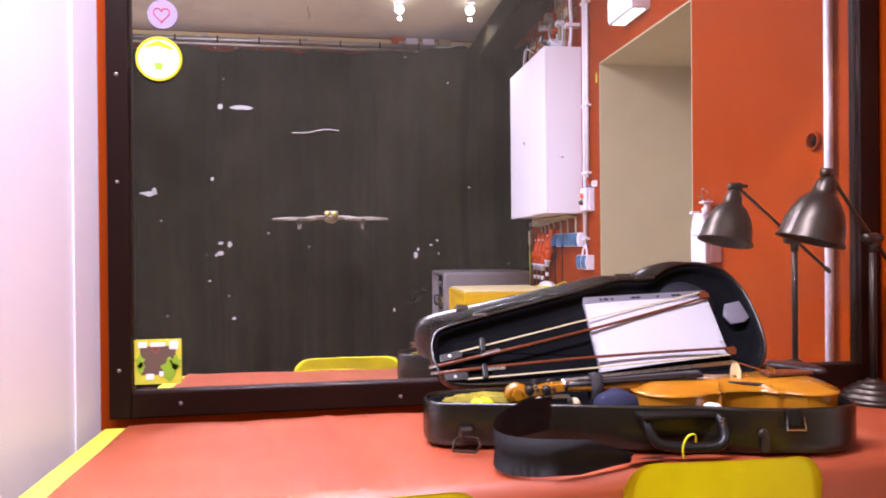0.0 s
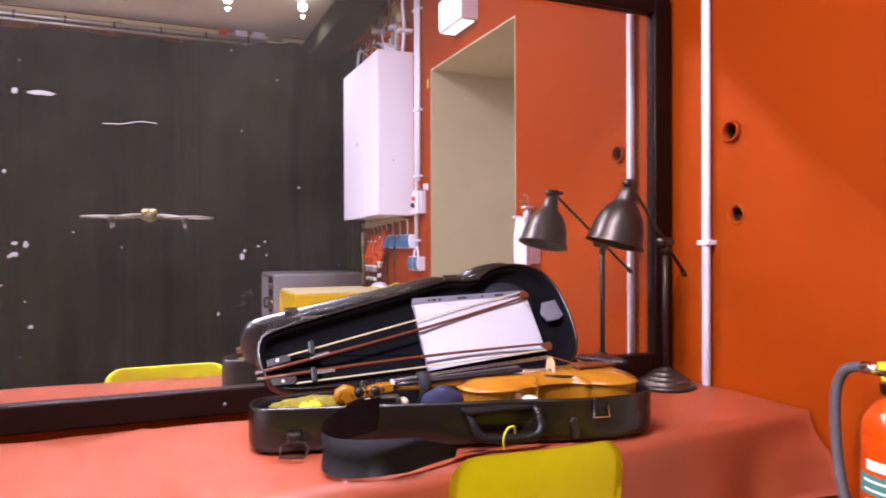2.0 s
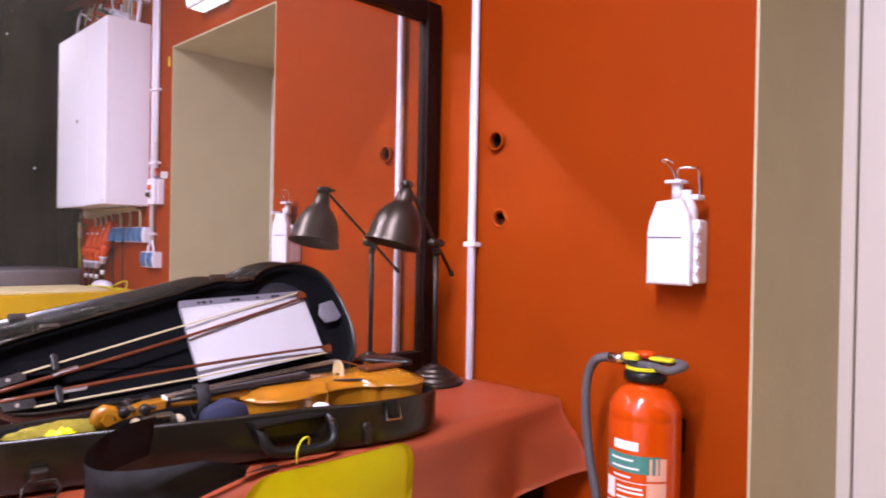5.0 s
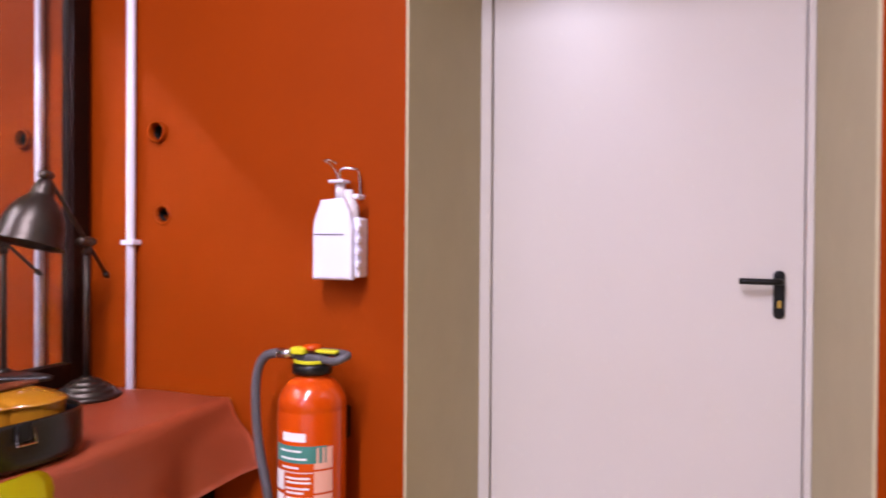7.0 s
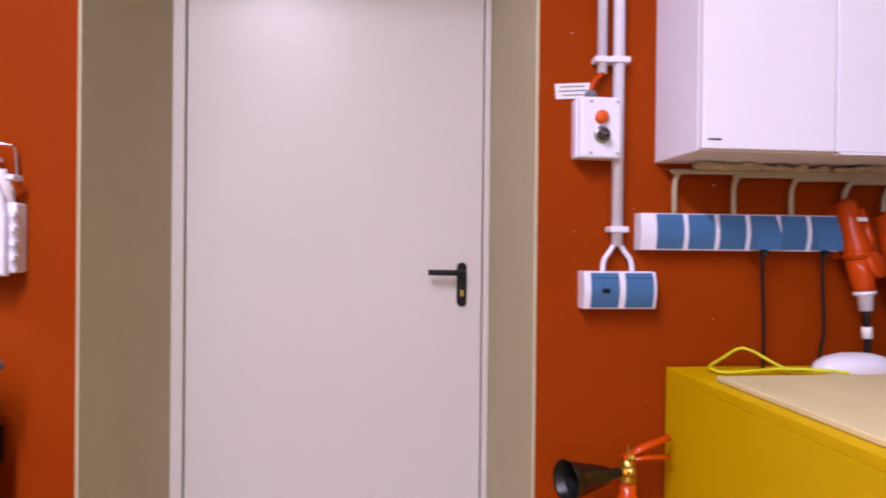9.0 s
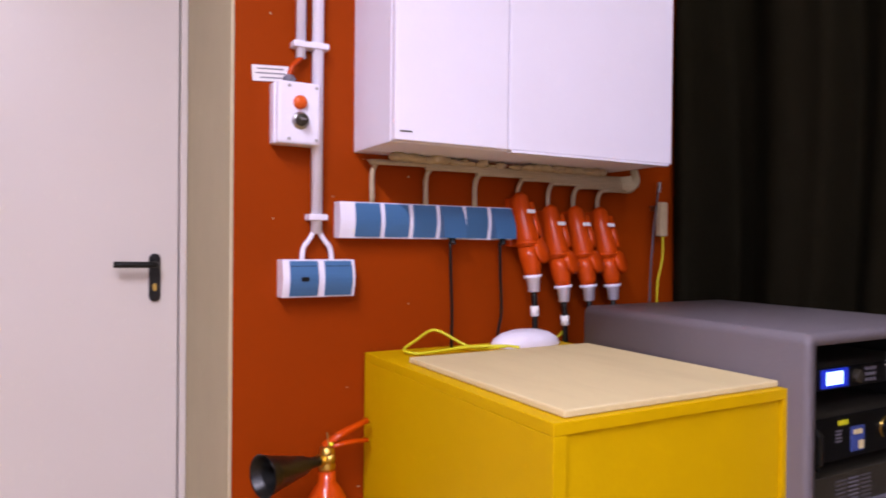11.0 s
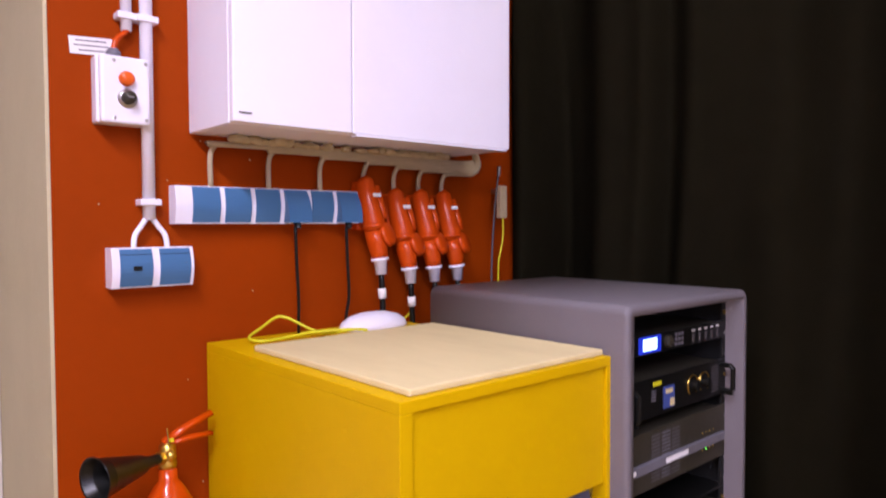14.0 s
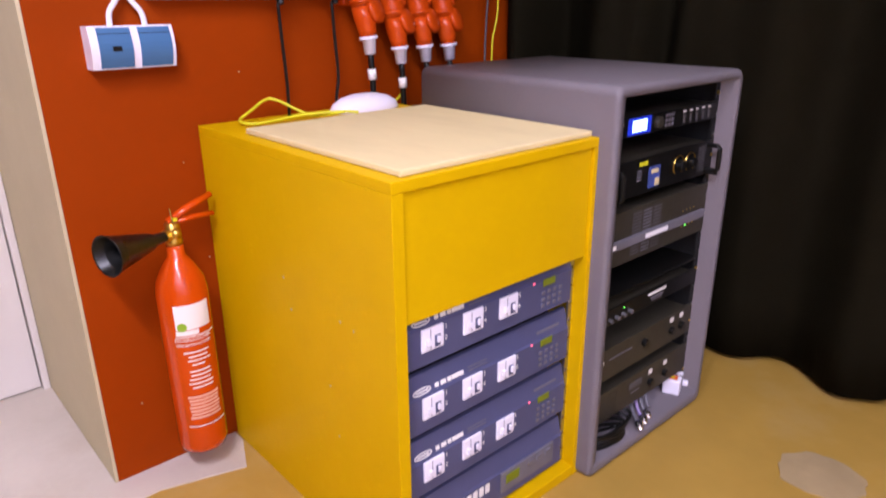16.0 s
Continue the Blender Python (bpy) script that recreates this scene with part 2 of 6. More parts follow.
join(east, pierced(-0.32, -0.20, 1.35, 1.53, -0.254, 1.468, 0.026))
join(east, pierced(-0.32, -0.20, 1.17, 1.35, -0.268, 1.233, 0.021))
box(0, 0.9, -4.1, REC_S, 0, H, bm=east)
box(0, 0.9, REC_S, REC_N, REC_T, H, bm=east)
grid_wall("wall_east", east, M_ORANGE, "red-orange painted wall with a deep door recess")
grid_wall("wall_south", box(-4.3, 0.9, -4.3, -4.1, 0, H), M_ORANGE, "plain wall hidden by the black curtain")
grid_wall("wall_west", box(-4.5, -4.3, -4.1, 0.3, 0, H), M_WHITE, "plain white wall closing the room")
grid_wall("wall_recess_back", box(DEEP + 0.03, 0.9, REC_S, REC_N, 0, REC_T), M_REVEAL, "grey plaster behind the door")
# painted lining of the recess, proud of the masonry
lin = prism([(0.001, REC_N - 0.0005), (0.001, REC_N - 0.007), (0.6015, REC_N - 0.030), (0.6015, REC_N - 0.0005)], 0, REC_T - 0.009)
box(0.001, DEEP, REC_S + 0.0005, REC_S + 0.008, 0, REC_T - 0.009, bm=lin)
box(0.001, DEEP, REC_S + 0.0005, REC_N - 0.0005, REC_T - 0.008, REC_T - 0.0005, bm=lin)
solo("trim_recess", lin, M_REVEAL, "grey-beige painted plaster reveal of the door recess", "reveal", "structure")
solo("wall_stub", prism([(-4.3, 0.02), (-4.3, -0.36), (-2.14, -0.36), (-2.075, 0.02)], 0, H), M_WHITE, "bright white painted boxing beside the mirror", "wall", "structure")
solo("trim_stub", prism([(-2.0745, 0.019), (-2.0915, -0.085), (-2.0875, -0.0857), (-2.0705, 0.019)], 0, H), M_WHITE, "white edge strip on the boxing", "trim", "structure")

# ---------------------------------------------------------------- more surfaces
M_TAPE = material("white_scraps", (0.32, 0.31, 0.31), 0.6, vary=0.1)
M_SMEAR = material("dried_glue", (0.034, 0.031, 0.024), 0.7, vary=0.2, scale=40)
M_LIME = material("lime_yellow_plastic", (0.80, 0.76, 0.008), 0.38, vary=0.05, scale=8, bump=0.1)
M_LIMEBOARD = material("lime_painted_board", (0.58, 0.55, 0.05), 0.5, vary=0.15, scale=7, bump=0.3)
M_STEEL = material("chrome_steel", (0.62, 0.62, 0.62), 0.18, 1.0, vary=0.05)
M_DULLSTEEL = material("dull_steel", (0.42, 0.41, 0.40), 0.38, 1.0, vary=0.15)
M_BRASS = material("brass", (0.62, 0.43, 0.10), 0.3, 1.0, vary=0.15)
M_BRONZE = material("dark_bronze_metal", (0.058, 0.047, 0.038), 0.36, 0.8, vary=0.25, scale=18, bump=0.1)
M_BLACK = material("black_plastic", (0.006, 0.006, 0.0055), 0.32, vary=0.2, bump=0.15, bscale=200)
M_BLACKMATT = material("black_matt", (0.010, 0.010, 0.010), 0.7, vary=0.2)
M_DARKGREY = material("dark_grey_unit_metal", (0.045, 0.040, 0.028), 0.45, 0.2, vary=0.2, bump=0.2)
M_CASE = material("black_case_shell", (0.010, 0.0075, 0.0045), 0.24, vary=0.3, scale=25, bump=0.12, bscale=300, spec=0.8)
M_PLUSH = material("black_plush_lining", (0.0035, 0.0035, 0.0045), 0.95, vary=0.3, scale=20, bump=0.8, bscale=500, spec=0.15)
M_NAVY = material("navy_velvet", (0.026, 0.028, 0.055), 0.85, vary=0.25, scale=14, bump=0.6, bscale=300, spec=0.2)
M_SATIN = material("black_satin_cloth", (0.012, 0.012, 0.017), 0.55, vary=0.3, scale=18, bump=0.5)
M_GREYCLOTH = material("grey_satin_cloth", (0.14, 0.135, 0.16), 0.5, vary=0.2, scale=14, bump=0.4)
M_VARNISH = material("honey_violin_varnish", (0.31, 0.125, 0.007), 0.24, vary=0.18, scale=9, bump=0.08, coat=0.6, stretch=(0.6, 8, 1), stain=(0.30, 0.085, 0.008), amount=0.4)
M_EBONY = material("ebony", (0.014, 0.011, 0.010), 0.28, vary=0.2)
M_MAPLE = material("pale_maple", (0.62, 0.48, 0.24), 0.5, vary=0.15, scale=30)
M_BOWWOOD = material("red_brown_bow_wood", (0.11, 0.028, 0.010), 0.3, vary=0.2, scale=25)
M_HAIR = material("pale_bow_hair", (0.46, 0.38, 0.22), 0.6, vary=0.15, scale=60)
M_PAPER = material("white_paper", (0.82, 0.81, 0.84), 0.6, vary=0.02, scale=8)
M_SCARF = material("patterned_yellow_green_cloth", (0.20, 0.16, 0.012), 0.8, vary=0.7, scale=38, stain=(0.03, 0.035, 0.012), amount=1.0)
M_WEB = material("black_webbing", (0.020, 0.018, 0.019), 0.65, vary=0.3, scale=30, bump=0.7, bscale=600)
M_EXTRED = material("red_extinguisher_enamel", (0.52, 0.055, 0.002), 0.18, vary=0.06, coat=0.5)
M_LABELWHITE = material("white_label_print", (0.78, 0.76, 0.74), 0.55, vary=0.05)
M_PINK = material("pale_pink_print", (0.70, 0.36, 0.26), 0.5, vary=0.1)
M_TEAL = material("teal_label_print", (0.05, 0.20, 0.16), 0.45, vary=0.05)
M_HOSE = material("grey_rubber_hose", (0.09, 0.085, 0.09), 0.55, vary=0.15)
M_ACID = material("acid_yellow_plastic", (0.62, 0.60, 0.02), 0.4, vary=0.1)
M_WHITEPLASTIC = material("white_plastic", (0.78, 0.765, 0.86), 0.3, vary=0.03)
M_CLEARISH = material("milky_bottle_plastic", (0.70, 0.66, 0.66), 0.25, vary=0.05)
M_BLUE = material("steel_blue_plastic", (0.055, 0.15, 0.30), 0.4, vary=0.06, bump=0.1)
M_REDPLUG = material("red_plug_plastic", (0.50, 0.055, 0.003), 0.25, vary=0.1, bump=0.05)
M_BEIGE = material("dusty_beige_conduit", (0.42, 0.34, 0.22), 0.55, vary=0.2, scale=15)
M_FOAM = material("tan_sealing_foam", (0.45, 0.36, 0.22), 0.9, vary=0.3, scale=30, bump=0.8)
M_DIMMER = material("blue_grey_unit_paint", (0.075, 0.082, 0.165), 0.4, 0.1, vary=0.12, scale=10, bump=0.15, bscale=200)
M_LCDGREEN = material("green_display", (0.16, 0.20, 0.01), 0.3, vary=0.1)
M_PLY = material("pale_plywood", (0.66, 0.56, 0.30), 0.6, vary=0.07, scale=5, bump=0.15, stretch=(1, 3, 1), stain=(0.56, 0.46, 0.24), amount=0.5)
M_ORANGEBTN = material("orange_red_button", (0.65, 0.10, 0.01), 0.3)
M_LAVENDER = material("lavender_paper", (0.27, 0.21, 0.40), 0.7, vary=0.08)
M_REDINK = material("red_ink", (0.45, 0.08, 0.06), 0.6)
M_BROWN = material("brown_print", (0.13, 0.08, 0.06), 0.6, vary=0.3)
M_GREEN = material("leaf_green_print", (0.25, 0.42, 0.03), 0.6, vary=0.3)
M_SIGNBLUE = material("blue_label_print", (0.05, 0.08, 0.28), 0.5)
M_DRONE = material("pale_grey_drone_plastic", (0.20, 0.18, 0.15), 0.4, vary=0.15)
M_SCREEN = glow("lit_display", (0.22, 0.32, 1.0), 7.0)
# weak emission that paints the display's blue halo onto its bezel
M_HALO = glow("blue_halo_bezel", (0.012, 0.03, 0.45), 0.8)
M_LED = glow("green_led", (0.15, 1.0, 0.1), 3.0)
M_REDLED = glow("red_led", (1.0, 0.12, 0.2), 2.0)
M_BULB = glow("lamp_bulb", (1.0, 0.95, 0.9), 9.0)
M_EXIT = glow("lit_exit_panel", (0.80, 0.92, 1.0), 2.2)


def text_bm(words, size):
    """Letters as a thin mesh round the origin, in the x, y plane."""
    cu = bpy.data.curves.new("letters", "FONT")
    cu.body, cu.size, cu.extrude, cu.align_x, cu.align_y = words, size, 0.0002, "CENTER", "CENTER"
    ob = new("letters", cu)
    dg = bpy.context.evaluated_depsgraph_get()
    me = bpy.data.meshes.new_from_object(ob.evaluated_get(dg))
    bm = bmesh.new()
    bm.from_mesh(me)
    bpy.data.objects.remove(ob)
    bpy.data.curves.remove(cu)
    bpy.data.meshes.remove(me)
    return bm


def bend(bm, r, angle=0.0, z=0.0):
    """Wraps a flat x, y shape (thickness z) round an upright cylinder of radius r."""
    for v in bm.verts:
        a = angle + v.co.x / r
        q = r + v.co.z
        v.co = Vector((q * math.cos(a), q * math.sin(a), z + v.co.y))
    return bm


def plate(w, h, t=0.0006, nx=10):
    """A thin sheet in x, y that can be bent."""
    bm = bmesh.new()
    rows = [[[bm.verts.new((w * (i / nx - 0.5), h * (j - 0.5), t * k)) for i in range(nx + 1)] for j in range(2)] for k in range(2)]
    for i in range(nx):
        for k in range(2):
            bm.faces.new((rows[k][0][i], rows[k][0][i + 1], rows[k][1][i + 1], rows[k][1][i]))
        for j in range(2):
            bm.faces.new((rows[0][j][i], rows[0][j][i + 1], rows[1][j][i + 1], rows[1][j][i]))
    return bm


# ---------------------------------------------------------------- mirror on the north wall
mirror = thing("wall_mirror", (-1.03, 0.0, 0.745), "large dusty wall mirror in a black painted wooden frame", "mirror")


def at_mirror(bm):
    return moved(bm, Matrix.Translation((1.03, 0, -0.745)))


part("glass", at_mirror(box(-1.99, -0.064, 0.0, 0.015, 0.80, 1.88)), M_MIRROR, mirror, "silvered mirror glass with smears")
rails = []
for x0, x1, z0, z1 in ((-2.040, -1.990, 0.746, 1.93), (-0.077, -0.018, 0.746, 1.93), (-1.990, -0.077, 0.746, 0.808), (-1.990, -0.077, 1.868, 1.93)):
    rails.append(part("frame_rail", at_mirror(box(x0, x1, -0.022, 0.0, z0, z1, 0.004)), M_BLACKWOOD, mirror))
for x, z in ((-1.88, 0.778), (-1.36, 0.772), (-0.8, 0.775), (-2.016, 1.30), (-2.016, 0.86), (-2.016, 1.55)):
    part("screw", at_mirror(lathe([(0, 0.003), (0.003, 0.002), (0.0045, 0)], 10, Matrix.Translation((x, -0.022, z)) @ pose(0, 0, 0, 90))), M_DULLSTEEL, mirror)

sticker = thing("round_sticker", (-1.917, 0, 1.700), "round lavender paper sticker with a red drawn heart on the mirror", "sticker")
part("paper_disc", lathe([(0, 0.0012), (0.034, 0.0012), (0.034, 0.0)], 40, pose(0, -0.0003, 0, 90)), M_LAVENDER, sticker)
heart = [(0.018 * math.sin(a) ** 3 - 0.002, -0.0016, 0.0012 * (13 * math.cos(a) - 5 * math.cos(2 * a) - 2 * math.cos(3 * a) - math.cos(4 * a))) for a in [2 * math.pi * k / 28 for k in range(28)]]
part("drawn_heart", tube(heart, 0.0016, 5, closed=True), M_REDINK, sticker)

badge = thing("round_picture", (-1.926, 0, 1.594), "round yellow-rimmed picture with a white middle on the mirror", "picture")
part("rim", lathe([(0.046, 0.002), (0.047, 0.004), (0.052, 0.004), (0.053, 0.0)], 40, pose(0, -0.0003, 0, 90)), M_ACID, badge)
part("face", lathe([(0, 0.0022), (0.047, 0.0022), (0.047, 0.0)], 40, pose(0, -0.0003, 0, 90)), M_LABELWHITE, badge)
part("yellow_band", prism([(-0.035, 0.026), (0.0, 0.030), (0.036, 0.02), (0.03, 0.030), (0.0, 0.044), (-0.03, 0.032)], 0.0024, 0.003, m=FACE_S), M_ACID, badge)
part("printed_shape", prism([(-0.010, -0.030), (-0.004, -0.024), (0.006, -0.030), (0.008, -0.018), (0.012, -0.012), (0.0, -0.008), (-0.014, -0.012), (-0.008, -0.018)], 0.0024, 0.003, m=FACE_S), M_GREEN, badge)

pic = thing("square_picture", (-1.935, 0, 0.822), "small square picture card with lime border standing on the mirror ledge", "picture")
part("card", prism(rounded(0.106, 0.106, 0.003), 0.0005, 0.003, m=Matrix.Translation((0, 0, 0.053)) @ FACE_S), M_LIMEBOARD, pic)
part("dark_field", prism(rounded(0.080, 0.068, 0.006), 0.003, 0.0036, m=Matrix.Translation((0.0, 0, 0.056)) @ FACE_S), M_BROWN, pic)
for cx, cz, w, h in ((-0.034, 0.094, 0.02, 0.014), (0.0, 0.094, 0.034, 0.010), (0.036, 0.092, 0.02, 0.02), (-0.018, 0.018, 0.018, 0.014), (0.008, 0.024, 0.01, 0.012)):
    part("paper_print", prism(rounded(w, h, 0.002), 0.0036, 0.0042, m=Matrix.Translation((cx, 0, cz)) @ FACE_S), M_LABELWHITE, pic)
for cx, cz, s in ((0.026, 0.035, 0.024), (-0.040, 0.055, 0.014), (0.040, 0.05, 0.016), (-0.038, 0.04, 0.012)):
    leaf = [(s * 0.7 * math.cos(a) * (1 + 0.3 * math.sin(5 * a)), s * math.sin(a) * (1 + 0.25 * math.cos(4 * a))) for a in [2 * math.pi * k / 24 for k in range(24)]]
    part("leaf_print", prism(leaf, 0.0037, 0.0044, m=Matrix.Translation((cx, 0, cz)) @ FACE_S), M_GREEN, pic)
sm = [(x * 0.45 - 0.004, -0.0040, z * 0.45 + 0.082) for x, _, z in heart]
part("heart_print", tube(sm, 0.0008, 5, closed=True), M_REDINK, pic)

# scraps of old tape and paint left on the glass
rng = random.Random(5)


def scrap(x, z, w, h, seed, mat=M_TAPE, label="torn white scrap of tape stuck to the mirror glass"):
    r = random.Random(seed)
    o = [(w / 2 * math.cos(a) * r.uniform(0.65, 1.1), h / 2 * math.sin(a) * r.uniform(0.55, 1.1)) for a in [2 * math.pi * k / 16 for k in range(16)]]
    return solo("tape_scrap", prism(o, 0.0003, 0.001, m=FACE_S), mat, label, "scrap", group="scraps on the mirror", loc=(x, -0.0002, z))


for k, (x, z, w, h) in enumerate(((-1.737, 1.483, 0.055, 0.013), (-1.787, 1.484, 0.014, 0.018), (-1.952, 1.274, 0.04, 0.014), (-1.940, 1.281, 0.012, 0.018), (-1.807, 1.310, 0.008, 0.012), (-1.790, 1.155, 0.014, 0.010), (-1.768, 1.152, 0.012, 0.016), (-1.790, 1.131, 0.018, 0.014), (-1.799, 1.127, 0.010, 0.008), (-1.316, 1.122, 0.012, 0.020), (-1.310, 1.136, 0.007, 0.010), (-1.262, 1.158, 0.006, 0.006), (-1.278, 1.147, 0.010, 0.005), (-1.258, 1.125, 0.004, 0.006), (-1.372, 0.985, 0.005, 0.012), (-1.760, 0.973, 0.010, 0.010), (-1.925, 1.210, 0.005, 0.005), (-1.815, 1.065, 0.008, 0.005), (-1.178, 1.293, 0.005, 0.005))):
    scrap(x, z, w, h, k)
rs = random.Random(17)
for k in range(18):
    t = k / 17
    x, z = -1.332 + 0.036 * t + rs.uniform(-0.008, 0.008), 0.998 + 0.042 * t + rs.uniform(-0.008, 0.008)
    scrap(x, z, rs.uniform(0.003, 0.011), rs.uniform(0.002, 0.008), 100 + k, M_SMEAR, "dull grey crumb of dried glue smeared on the mirror")
solo("scratch", tube(spline([(-1.618, -0.001, 1.424), (-1.58, -0.001, 1.425), (-1.54, -0.001, 1.433), (-1.505, -0.001, 1.431)], 5), 0.0016, 5), M_TAPE, "thin white curved scratch line on the mirror glass", "scratch")
specks = bmesh.new()
for k in range(34):
    x, z = rng.uniform(-1.97, -0.9), rng.uniform(0.83, 1.84)
    s = rng.choice((0.0010, 0.0013, 0.0016, 0.0022))
    prism([(s * math.cos(a) * rng.uniform(0.6, 1.2), s * math.sin(a) * rng.uniform(0.6, 1.2)) for a in [math.pi * k2 / 3 for k2 in range(6)]], 0.0003, 0.0008, bm=specks, m=Matrix.Translation((x, -0.0002, z)) @ FACE_S)
solo("paint_specks", specks, M_TAPE, "scattered small white paint specks on the mirror", "specks", "stuff")

# ---------------------------------------------------------------- table along the mirror
table = thing("side_table", (-1.0, -0.3, 0.0), "long narrow lime-painted table under a red cloth along the mirror", "table")
TOP = 0.730


def front(x):
    return -0.500 - 0.052 * (-x)


def at_table(bm):
    return moved(bm, Matrix.Translation((1.0, 0.3, 0)))


part("tabletop", at_table(prism([(-2.045, -0.036), (-2.045, front(-2.045)), (-0.004, front(0)), (-0.004, -0.036)], TOP - 0.03, TOP, 0.003)), M_LIMEBOARD, table, "lime-yellow painted board")
for x, y in ((-1.95, -0.08), (-1.95, -0.55), (-0.05, -0.08), (-0.05, -0.44)):
    part("leg", at_table(box(x - 0.025, x + 0.025, y - 0.025, y + 0.025, 0, TOP - 0.03, 0.003)), M_BLACKWOOD, table)


def cloth():
    bm = bmesh.new()
    nx, r = 96, random.Random(3)
    rows = []
    for i in range(nx + 1):
        x = -1.992 + (1.992 - 0.016) * i / nx
        f, col = front(x) - 0.004, []
        for j in range(15):
            y = -0.040 + (f + 0.040) * j / 14
            z = TOP + 0.005 + 0.0045 * noise.noise(Vector((x * 6, y * 8, 0))) + 0.0016 * noise.noise(Vector((x * 14, y * 6, 3)))
            crease = math.exp(-((x + 1.55 + 0.15 * y) / 0.010) ** 2) + 0.7 * math.exp(-((x + 1.10) / 0.012) ** 2)
            col.append((x, y, z + 0.004 * crease))
        deep = 0.17 + 0.10 * min(1, max(0, (-x) / 0.35)) + 0.015 * math.sin(9 * x)
        fold = (0.010 * math.sin(17 * x + 1.3) + 0.006 * math.sin(31 * x)) * min(1, 0.4 + max(0, 1 - (-x) / 0.5))
        corner = max(0, 1 - (-x) / 0.22)
        for j in range(1, 11):
            t = j / 10
            col.append((x, f - 0.006 - (0.004 + fold * t + 0.006 * t + 0.095 * corner * t) * min(1, t * 2.0), TOP + 0.003 - deep * t))
        rows.append([bm.verts.new(c) for c in col])
    for a, b in zip(rows, rows[1:]):
        for j in range(len(a) - 1):
            bm.faces.new((a[j], b[j], b[j + 1], a[j + 1]))
    bmesh.ops.solidify(bm, geom=bm.faces[:], thickness=0.0025)
    return bm


solo("table_cloth", cloth(), M_CLOTH, "matt orange-red cloth with creases hanging over the table's front", "tablecloth", smooth=True)

# ---------------------------------------------------------------- instrument case
CASE = pose(-1.338, -0.238, 0.7385, 0, 0, -1.0)
OUT = [(0.0, -0.062), (0.008, -0.100), (0.04, -0.121), (0.12, -0.141), (0.30, -0.190), (0.42, -0.220), (0.495, -0.232), (0.54, -0.250), (0.60, -0.272), (0.70, -0.287), (0.775, -0.281), (0.818, -0.250), (0.836, -0.18), (0.831, -0.09), (0.806, -0.026), (0.765, -0.002), (0.60, 0.0), (0.40, 0.0), (0.20, 0.0), (0.06, -0.003), (0.015, -0.024)]
OUT = [tuple(p[:2]) for p in spline([(x * 1.025, y * 1.01, 0) for x, y in OUT] + [(OUT[0][0] * 1.025, OUT[0][1] * 1.01, 0)], 4)[:-1]]


def inset(outline, d):
    n, out = len(outline), []
    for i in range(n):
        a, b = Vector(outline[i - 1]), Vector(outline[(i + 1) % n])
        t = (b - a).normalized()
        out.append((outline[i][0] - d * t.y, outline[i][1] + d * t.x))
    return out


def shell(outline, loops, caps=(True, True)):
    """Loops of (inset, height) joined into a skin, closed at both ends."""
    bm = bmesh.new()
    rings = [[bm.verts.new((x, y, z)) for x, y in inset(outline, d)] for d, z in loops]
    n = len(outline)
    for a, b in zip(rings, rings[1:]):
        for i in range(n):
            bm.faces.new((a[i], a[(i + 1) % n], b[(i + 1) % n], b[i]))
    if caps[0]:
        bm.faces.new(rings[0])
    if caps[1]:
        bm.faces.new(rings[-1])
    return bm


LOUT = [(0.034, -0.062), (0.033, -0.105), (0.056, -0.140), (0.142, -0.166), (0.274, -0.199), (0.422, -0.236), (0.515, -0.261), (0.555, -0.264), (0.594, -0.262), (0.628, -0.272), (0.662, -0.292), (0.71, -0.305), (0.755, -0.307), (0.80, -0.296), (0.835, -0.271), (0.860, -0.215), (0.866, -0.12), (0.848, -0.05), (0.805, -0.008), (0.765, -0.002), (0.60, 0.0), (0.40, 0.0), (0.20, 0.0), (0.095, -0.002), (0.052, -0.022)]
LOUT = [tuple(p[:2]) for p in spline([(x, y, 0) for x, y in LOUT + LOUT[:1]], 4)[:-1]]
DEEPC = 0.092
case = thing("instrument_case", CASE, "open black violin case with dark plush lining on the red cloth", "violin case")
part("tray", shell(OUT, [(0.02, 0.0), (0.008, 0.003), (0.002, 0.010), (0.0, 0.022), (0.0, DEEPC - 0.006), (0.002, DEEPC), (0.005, DEEPC), (0.007, DEEPC - 0.004), (0.008, 0.012), (0.02, 0.010)]), M_CASE, case, "glossy black moulded shell", True)
part("lining", shell(OUT, [(0.0085, DEEPC - 0.008), (0.016, DEEPC - 0.010), (0.020, DEEPC - 0.02), (0.024, 0.035), (0.04, 0.030)], (False, True)), M_PLUSH, case, "dark plush lining", True)
LID = Matrix.Translation((0, 0.014, DEEPC + 0.002)) @ pose(0, 0, 0, -36) @ Matrix(((1, 0, 0, 0), (0, 0, -0.8, 0.044), (0, -1.07, 0, 0), (0, 0, 0, 1)))
lid = part("lid", moved(shell(LOUT, [(0.05, -0.006), (0.02, 0.0), (0.008, 0.006), (0.002, 0.016), (0.0, 0.026), (0.0, 0.048), (0.002, 0.054), (0.006, 0.055), (0.008, 0.052), (0.009, 0.012), (0.02, 0.008)]), LID), M_CASE, case, "raised black lid leaning back", True)
part("lid_lining", moved(shell(LOUT, [(0.0095, 0.046), (0.014, 0.044), (0.018, 0.03), (0.026, 0.016), (0.05, 0.013)], (False, True)), LID), M_PLUSH, lid, "black plush lid lining", True)
for u0, u1, h0 in ((0.140, 0.175, 0.170), (0.575, 0.625, 0.262)):
    part("catch_plate", moved(box(u0, u1, -h0 - 0.005, -h0 + 0.004, 0.030, 0.056, 0.002), LID), M_BRONZE, lid, "dull metal catch")
